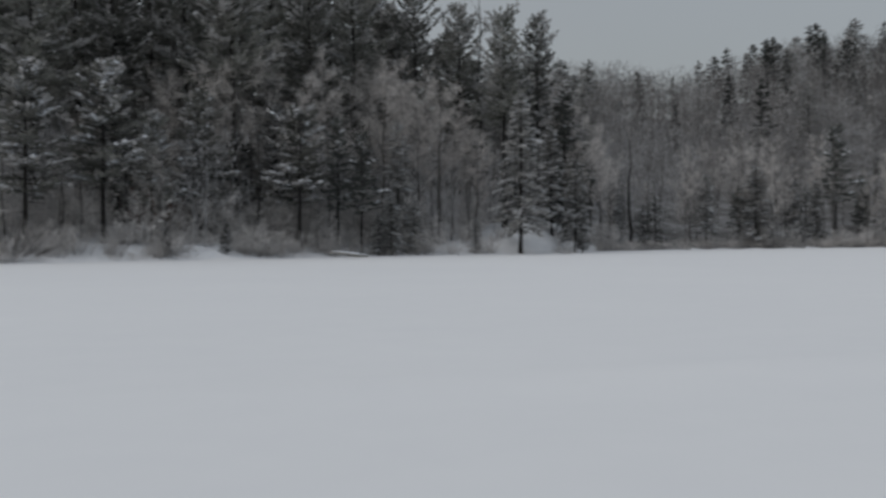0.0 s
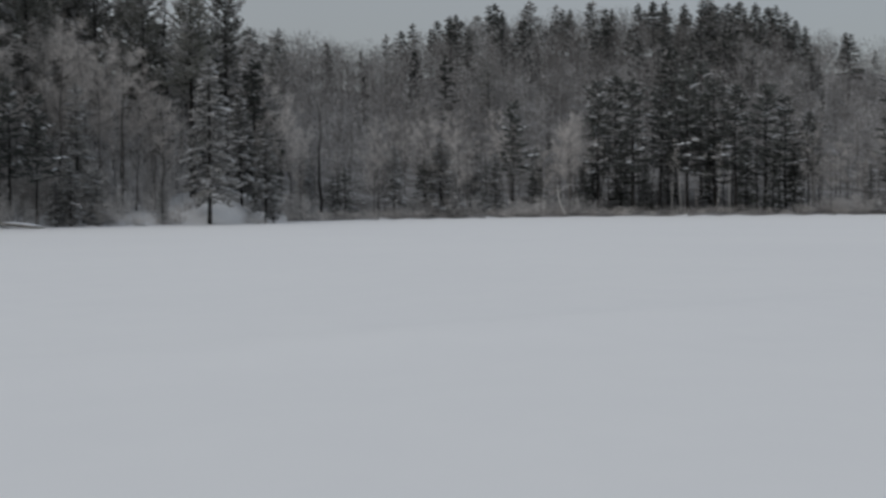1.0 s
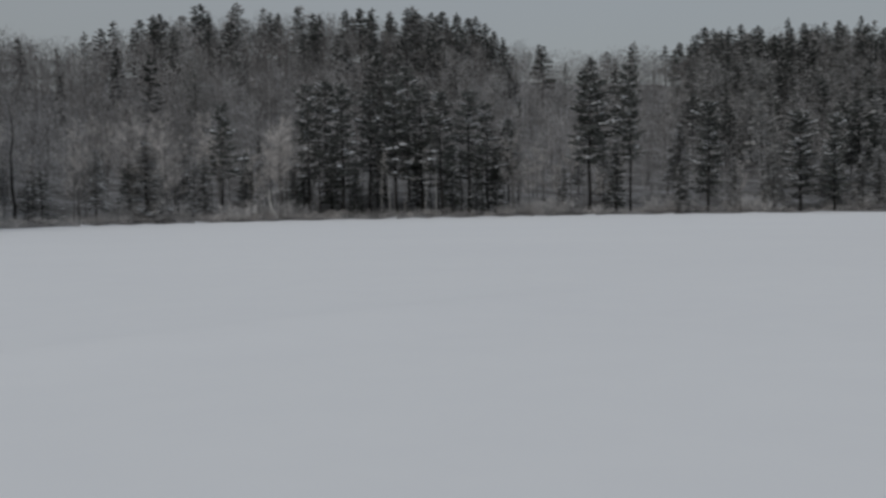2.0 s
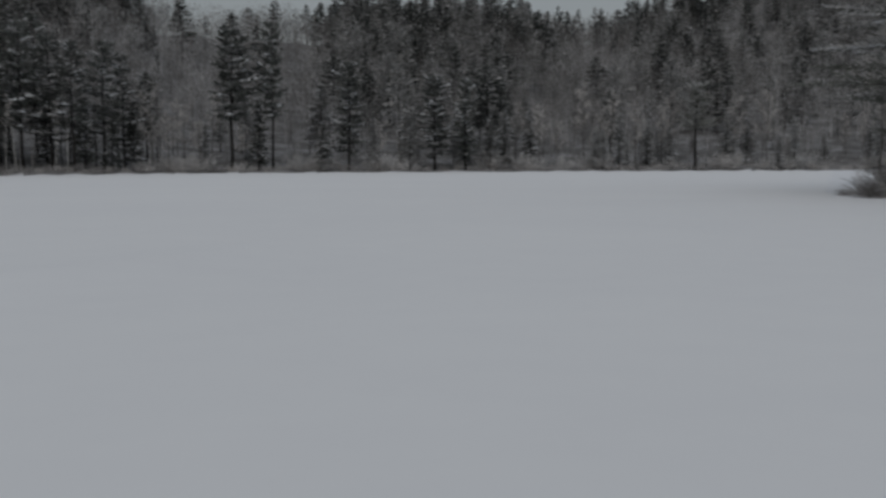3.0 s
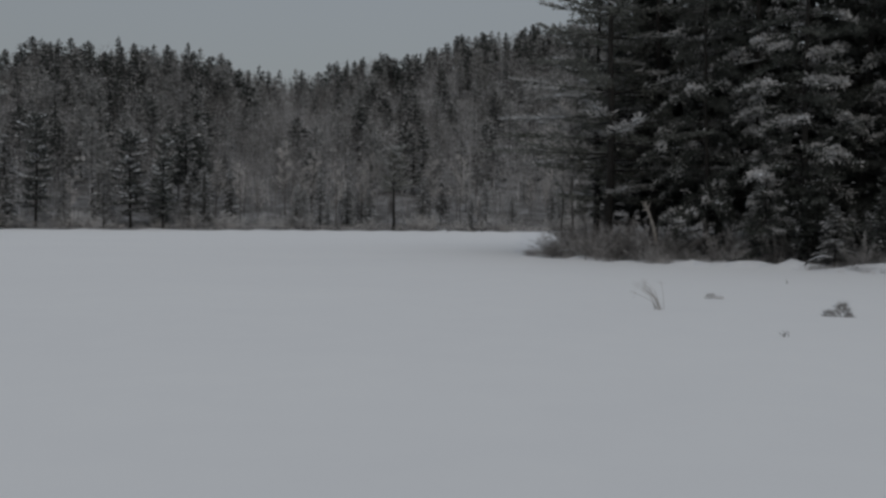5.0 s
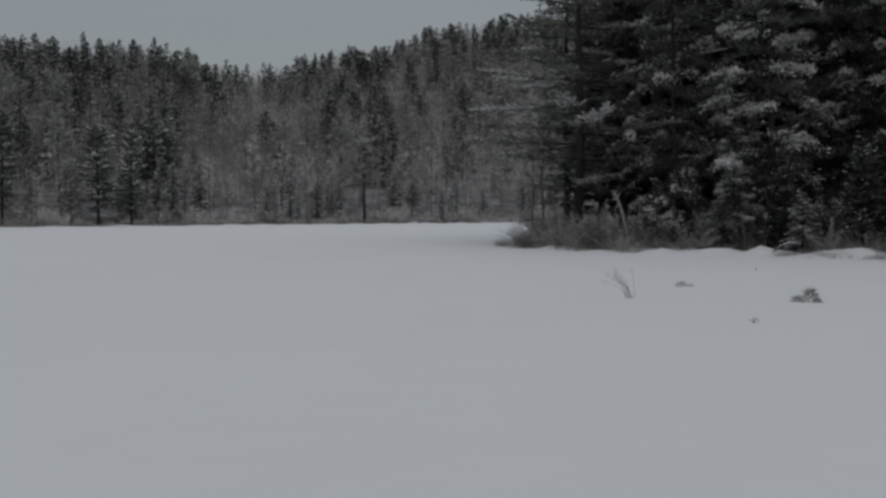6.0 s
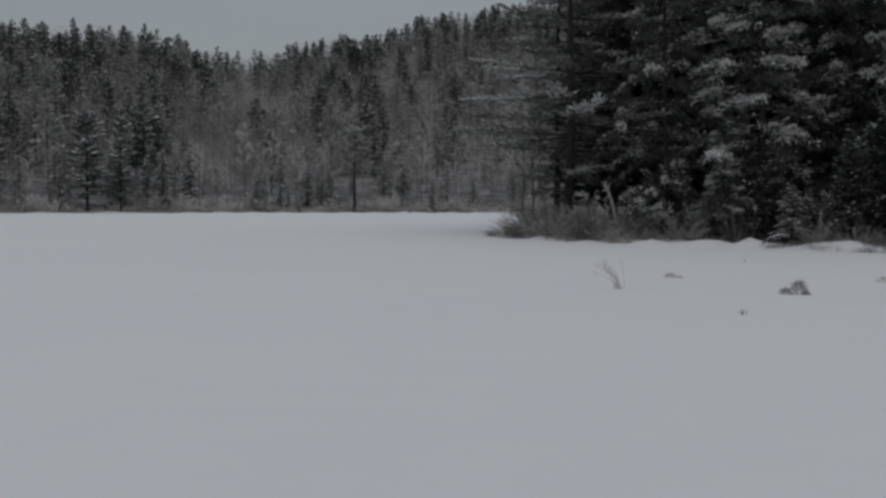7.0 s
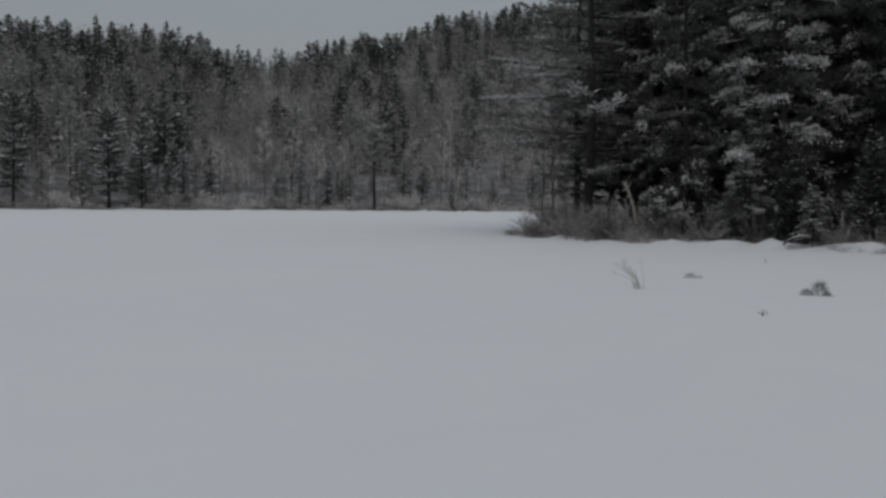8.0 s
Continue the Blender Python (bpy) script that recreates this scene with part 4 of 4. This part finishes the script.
for az, r, h, v, wide in [(24.3, 119, 13.9, 0, 0.95), (26.0, 118, 14.0, 1, 1.1), (27.4, 121, 13.5, 2, 1.0), (28.8, 122, 15.0, 0, 1.05), (30.2, 122, 14.2, 1, 1.1),
                          (31.2, 120, 13.6, 2, 1.0), (32.6, 124, 13.8, 0, 1.1), (33.6, 126, 12.5, 1, 1.0), (25.2, 125, 14.0, 2, 1.0), (29.5, 128, 15.5, 0, 1.0),
                          (34.7, 126, 10.8, 2, 0.9), (38.9, 128.5, 16.0, 3, 1.15), (41.0, 130, 17.0, 3, 0.7), (44.9, 131, 12.6, 4, 1.05), (49.4, 132.5, 11.4, 4, 1.3),
                          (51.0, 133, 11.2, 4, 0.9)]:
    plant("shore_pine", az, 0.945 * r, 0.945 * h, FAR, v, wide)
plant("white_pine", 62.8, 135.6, 10.2, FAR, 0, 1.5, label="lone pine with a bare trunk and flat crown")
for az, r, h in [(49.6, 208, 7), (50.0, 206, 8), (50.4, 209, 7.5), (50.8, 206, 8), (51.2, 208, 7)]:
    plant("birch", az, r, h, "pale birches on the hill", label="pale frosted birch in a clearing on the hill")
for az, r, h in [(24.0, 121, 5.5), (25.4, 122, 6.5), (26.7, 120, 5.0), (27.8, 124, 7.0), (29.9, 123, 6.0), (31.7, 123, 7.0), (33.0, 121, 5.5), (34.0, 124, 6.5), (23.4, 119, 5.0)]:
    plant("dark_fir", az, 0.945 * r, h, FAR, wide=1.15)
for az, r, h in [(24.8, 122, 9), (26.4, 123, 10), (27.0, 121, 8), (28.3, 124, 10), (30.6, 122, 9), (31.0, 125, 10), (32.2, 122, 9), (33.3, 123, 8), (35.2, 128, 9), (35.9, 127, 8)]:
    plant("snag", az, 0.945 * r, h, FAR)
for az, r, h, tip in [(28.0, 118.6, 7, 2), (28.5, 119, 8, -3), (30.3, 119.2, 7.5, 3), (30.9, 119.6, 8, -2)]:
    plant("birch", az, 0.945 * r, h, FAR, lean=tip)
def clear_of_pines(az):
    """Shift a bearing off the pine stand and the single pines."""
    if 23.6 < az < 34.2:
        return dice.uniform(34.6, 38) if dice.random() < 0.5 else dice.uniform(20, 23.4)
    for pine in (38.9, 41.0, 44.9, 49.4, 51.0, 62.8):
        if abs(az - pine) < 1.15:
            return pine + math.copysign(dice.uniform(1.2, 1.7), az - pine)
    return az


for k in range(44):
    az = clear_of_pines(dice.uniform(36, 73))
    plant(dice.choice(["fir", "fir", "dark_fir" if az < 56 else "fir"]), az, float(along(SHORE, az)) + 0.7 + 14 * dice.random() ** 1.5, dice.uniform(4.0, 9.5) * (1 if az < 56 else 0.75), FAR)
for k in range(58):
    az = clear_of_pines(dice.uniform(8, 73))
    plant("bare_tree", az, float(along(SHORE, az)) + 0.8 + 14 * dice.random() ** 1.5, dice.uniform(4, 10), FAR)
for k in range(60):
    az = clear_of_pines(dice.uniform(8, 73))
    plant("bush", az, float(along(SHORE, az)) + dice.uniform(0.5, 3), dice.uniform(1.2, 2.4), "bushes along the far shore", wide=1.7)

# conifers that stand up from the ridge
SKY = "conifers on the skyline"
dice.seed(13)
for az, _, up, wide in [(16.9, 212, 9.6, 0.8), (19.3, 214, 9.8, 0.7), (20.5, 216, 10.1, 0.8), (22.8, 218, 9.8, 0.9), (24.9, 220, 9.75, 1.0),
                        (26.3, 222, 10.0, 1.0), (27.6, 220, 9.6, 1.0), (29.5, 222, 9.8, 0.9), (31.3, 224, 9.85, 1.0), (32.7, 225, 9.5, 1.0), (34.0, 226, 8.8, 0.9), (35.0, 222, 7.6, 0.9),
                        (36.3, 228, 8.1, 0.8), (44.7, 238, 8.65, 1.0), (45.9, 240, 8.2, 1.0), (46.5, 240, 8.7, 0.8), (48.8, 242, 8.9, 0.6), (49.5, 242, 8.6, 0.8),
                        (51.2, 243, 8.6, 0.9), (52.2, 244, 8.75, 0.6), (54.2, 245, 8.0, 0.8), (55.2, 245, 7.5, 0.8), (60.3, 248, 8.2, 0.6), 
                        (62.4, 250, 8.5, 0.7), (63.9, 250, 8.6, 0.7), (64.9, 250, 8.9, 0.9), (66.0, 251, 9.5, 0.8), (67.4, 252, 9.7, 0.9), (68.6, 252, 9.7, 0.8), (70.0, 252, 10.1, 0.9)]:
    r = float(along(SHORE, az) + along(RIDGE, az, 2)) - 4
    plant("hill_conifer", az, r, reach(az, r, up), SKY, wide=1.15 * wide)

# ---- the point ----
POINT_TREES = "trees on the point"
dice.seed(14)
plant("hemlock", 74.1, 47.5, 15.5, POINT_TREES, 0, 1.1, lean=2.0, lean_to=16, turn=180)
plant("hemlock", 76.4, 52, 17.5, POINT_TREES, 1)
plant("hemlock", 73.4, 56, 15.5, POINT_TREES, 1, 0.9)
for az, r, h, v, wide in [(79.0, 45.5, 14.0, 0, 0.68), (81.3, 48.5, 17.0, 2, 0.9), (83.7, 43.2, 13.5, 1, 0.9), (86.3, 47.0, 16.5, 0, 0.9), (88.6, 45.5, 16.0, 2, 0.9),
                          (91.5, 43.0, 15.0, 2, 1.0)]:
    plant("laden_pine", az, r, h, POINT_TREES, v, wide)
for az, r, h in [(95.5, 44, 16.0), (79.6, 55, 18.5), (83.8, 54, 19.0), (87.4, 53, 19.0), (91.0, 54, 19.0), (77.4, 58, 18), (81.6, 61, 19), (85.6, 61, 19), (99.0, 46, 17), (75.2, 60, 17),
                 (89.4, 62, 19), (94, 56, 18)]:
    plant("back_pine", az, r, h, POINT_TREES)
# low near-black pines, added to darken the shade under the tall ones
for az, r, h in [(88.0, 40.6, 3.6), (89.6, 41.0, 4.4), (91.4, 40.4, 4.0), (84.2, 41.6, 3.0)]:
    plant("back_pine", az, r, h, POINT_TREES, wide=1.3, label="low near-black pine, added for the shade under the taller ones")
plant("bare_tree", 72.3, 51.5, 7.5, POINT_TREES, 1)
plant("bare_tree", 71.6, 50.5, 5.5, POINT_TREES)
for az, r, h in [(71.4, 48.6, 1.0), (72.0, 48.4, 1.5), (72.9, 48.0, 1.9), (73.7, 47.2, 1.9), (74.6, 46.3, 1.7), (75.4, 46.0, 1.8), (77.6, 45.6, 1.1), (79.2, 45.8, 0.9), (82.0, 45.0, 1.1), (86.0, 43.2, 0.9)]:
    plant("dark_bush", az, r, h, "bushes along the point", wide=1.5)
plant("laden_fir", 85.2, 40.6, 2.2, POINT_TREES, 0, 1.6, label="small fir buried in clumps of snow on the point")
plant("laden_pine", 81.9, 42.4, 5.5, POINT_TREES, 1, 0.8)
for az, r, h in [(73.2, 46.5, 2.3), (74.3, 45.2, 2.0), (80.0, 43.2, 1.9), (82.5, 42.0, 1.4), (86.6, 40.6, 1.5), (88.3, 40.2, 1.3)]:
    plant("dark_bush", az, r, h, "bushes along the point", wide=0.95, label="tall grey leafless bush before the dark pines")
for k in range(8):
    az = 71.6 + 5.0 * k / 7 + dice.uniform(-0.2, 0.2)
    plant("dark_bush", az, float(along(POINT, az)) + dice.uniform(1.0, 4.0), dice.uniform(0.6, 1.8) * (0.6 if az < 72.0 else 1), "bushes along the point", wide=1.6)
for k in range(30):
    az = 71.2 + 23.3 * k / 29 + dice.uniform(-0.3, 0.3)
    if 82.6 < az < 84.0:
        continue
    plant("dark_bush", az, float(along(POINT, az)) + dice.uniform(0.7, 3.4), dice.uniform(0.5, 2.2) * (0.55 if az < 72.2 else 0.3 if az > 77.0 else 0.85), "bushes along the point", wide=1.5)


# ---- dead wood and what sticks out of the ice ----
def on_snow(name, az, r, label, category, group=""):
    x, y = polar(az, r)
    root = new(name)
    root.location = (x, y, float(ground_height(x, y)))
    root.rotation_euler = (0, 0, -radians(az))
    return tagged(root, label, category, group)


def bent_birch():
    root = on_snow("broken_birch", 22.5, 105.7, "bent pale broken birch trunk at the far shore", "dead tree")
    g = Geo()
    tube(g, [(0.25, 0, -0.3), (0.0, 0, 0.4), (-0.35, 0, 1.1), (-0.55, 0, 1.8), (-0.6, 0.1, 2.5), (-0.5, 0.1, 3.0)], [0.11, 0.1, 0.095, 0.085, 0.07, 0.04], 8)
    part("trunk", g, BIRCH_BARK, root, "pale curved trunk", True)
    g = Geo()
    tube(g, [(-0.57, 0.1, 2.2), (-0.1, 0.1, 2.8), (0.6, 0, 3.05), (1.2, 0, 2.8)], [0.05, 0.04, 0.03, 0.012], 5)
    part("limb", g, BIRCH_BARK, root, smooth=True)


def leaning_stump():
    root = on_snow("broken_stump", 76.5, 44.0, "pale weathered broken stump leaning out of the brush", "stump")
    rng = np.random.RandomState(31)
    g = Geo()
    tube(g, [(0.05, 0, -0.2), (0, 0, 0.6), (-0.15, 0, 1.4), (-0.36, 0, 2.0), (-0.42, 0, 2.15)], [0.09, 0.07, 0.06, 0.06, 0.055], 9)
    slivers(g, np.array([(-0.42, 0, 2.1)]) + rng.normal(0, 0.06, (14, 3)) * [1, 1, 0.3], rng.normal(0, 0.25, (14, 3)) + [-0.2, 0, 1], 0.28, 0.07, rng)
    part("trunk", g, DEAD_WOOD, root, "splintered grey wood", True)
    g = Geo()
    tube(g, [(-0.36, 0, 1.95), (-0.48, -0.05, 2.0), (-0.56, -0.05, 1.96)], [0.05, 0.04, 0.025], 6)
    part("broken_limb", g, DEAD_WOOD, root, smooth=True)


def fallen_log():
    root = on_snow("fallen_log", -5.0, 72.6, "fallen log under snow at the edge of the near shore", "log")
    g = Geo()
    tube(g, [(-1.2, 0, 0.3), (-0.4, 0.05, 0.24), (0.5, 0, 0.12), (1.3, -0.1, 0.02)], [0.09, 0.11, 0.11, 0.1], 8)
    part("log", g, DEAD_WOOD, root, "grey barkless wood", True)
    g = Geo()
    tube(g, [(-1.1, 0, 0.38), (-0.4, 0.05, 0.34), (0.5, 0, 0.22), (1.25, -0.1, 0.11)], [0.05, 0.09, 0.1, 0.04], 8)
    part("snow", g, SNOW, root, "strip of snow on the log", True)
    g = Geo()
    tube(g, [(-0.8, -0.1, 0.28), (-0.85, -0.3, 0.1), (-0.85, -0.35, -0.1)], [0.03, 0.025, 0.02], 5)
    part("branch_stub", g, DEAD_WOOD, root, smooth=True)


def fallen_branch(az, r, size, flip):
    root = on_snow("fallen_branch", az, r, "snow-capped fallen branch arching from the shore brush", "branch", "fallen branches on the point")
    g = Geo()
    line = np.array([(-0.9 * flip, 0, -0.05), (-0.5 * flip, 0, 0.3), (0, 0, 0.62), (0.6 * flip, 0.1, 0.75), (1.2 * flip, 0.2, 0.62)]) * size
    tube(g, line, np.array([0.06, 0.05, 0.045, 0.035, 0.015]) * size, 6)
    part("branch", g, BARK, root, smooth=True)
    g = Geo()
    tube(g, line[1:] + [0, 0, 0.06 * size], np.array([0.02, 0.035, 0.035, 0.015]) * size, 6)
    part("snow", g, SNOW, root, "snow along the branch", True)


def reeds(name, az, r, label, stems, high, wide, lean, seed, fine=0.007, mat=None):
    """Dry stalks that stick up through the snow, each curved a little."""
    root = on_snow(name, az, r, label, "dry reeds", "tufts on the ice")
    rng = np.random.RandomState(seed)
    for k in range(stems):
        g = Geo()
        x, y = rng.normal(0, wide * 0.2), rng.normal(0, wide * 0.2)
        h, bx = high * rng.uniform(0.5, 1.05), (lean + rng.normal(0, 0.32)) * high
        tube(g, [(x, y, -0.05), (x + bx * 0.3, y, h * 0.5), (x + bx, y + rng.normal(0, 0.05), h)], [fine, fine * 0.8, fine * 0.35], 4)
        slivers(g, np.array([(x + bx * 0.8, y, h * 0.85)]).repeat(3, 0), rng.normal(0, 0.6, (3, 3)) + [lean, 0, 0.6], high * 0.2, fine * 1.5, rng)
        part("stalk", g, mat or DRY_REED, root)
    return root


def ice_clump(az, r, label, lumps, seed, twig_mat):
    """A low hummock of frozen brush: rough heaps of twigs with snow between."""
    root = on_snow("brush_hummock", az, r, label, "brush hummock", "tufts on the ice")
    rng = np.random.RandomState(seed)
    for x, high, wide in lumps:
        g = Geo()
        n = 340
        a, u = rng.uniform(0, 6.28, n), rng.random(n)
        o = wide * np.sqrt(rng.random(n)) * np.sqrt(1 - u * 0.9)
        slivers(g, np.column_stack([x + np.cos(a) * o, np.sin(a) * o * 0.7, u * high * 0.75 - 0.03]),
                np.column_stack([np.cos(a), np.sin(a), np.full(n, 0.9)]) + rng.normal(0, 0.6, (n, 3)), high * rng.uniform(0.2, 0.45, n), 0.004 + 0.015 * high, rng)
        tagged(part("twig_heap", g, twig_mat, root), kind="stuff")
        g = Geo()
        m = 6
        a, o = rng.uniform(0, 6.28, m), wide * rng.random(m)
        clumps(g, np.column_stack([x + np.cos(a) * o, np.sin(a) * o * 0.7, high * 0.7 * rng.random(m)]), rng.normal(0, 1, (m, 3)), high * 0.15, high * 0.1, high * 0.08, rng)
        tagged(part("snow", g, SNOW, root, "snow caught in the twigs"), kind="stuff")


bent_birch()
leaning_stump()
fallen_log()
fallen_branch(84.3, 39.7, 0.5, 1)
fallen_branch(71.6, 46.0, 0.45, 1)
reeds("reed_tuft", 76.75, 20.1, "thin tuft of dry reeds bent over the snow", 15, 0.6, 0.2, -0.5, 41, 0.0044)
reeds("twig_tuft", 82.9, 16.0, "tiny dark tuft of twigs poking through the snow", 6, 0.1, 0.08, 0.1, 42, 0.0055, GREY_BARK)
reeds("reed_tuft", 83.0, 30.0, "single short stalk poking through the snow", 2, 0.12, 0.05, 0.1, 43, 0.014)
ice_clump(85.4, 19.9, "grey hummock of frozen brush rising from the snow", [(0.08, 0.32, 0.16), (-0.15, 0.16, 0.13), (0.2, 0.12, 0.1)], 44, BARE_TWIGS)
ice_clump(79.4, 23.4, "low drifted-over hummock of brush in the snow", [(-0.05, 0.17, 0.15), (0.14, 0.11, 0.11)], 45, BUSH_FROST)
ice_clump(89.6, 23.6, "low hummock of frozen brush in the snow", [(0.0, 0.18, 0.2)], 46, FROST_TWIGS)
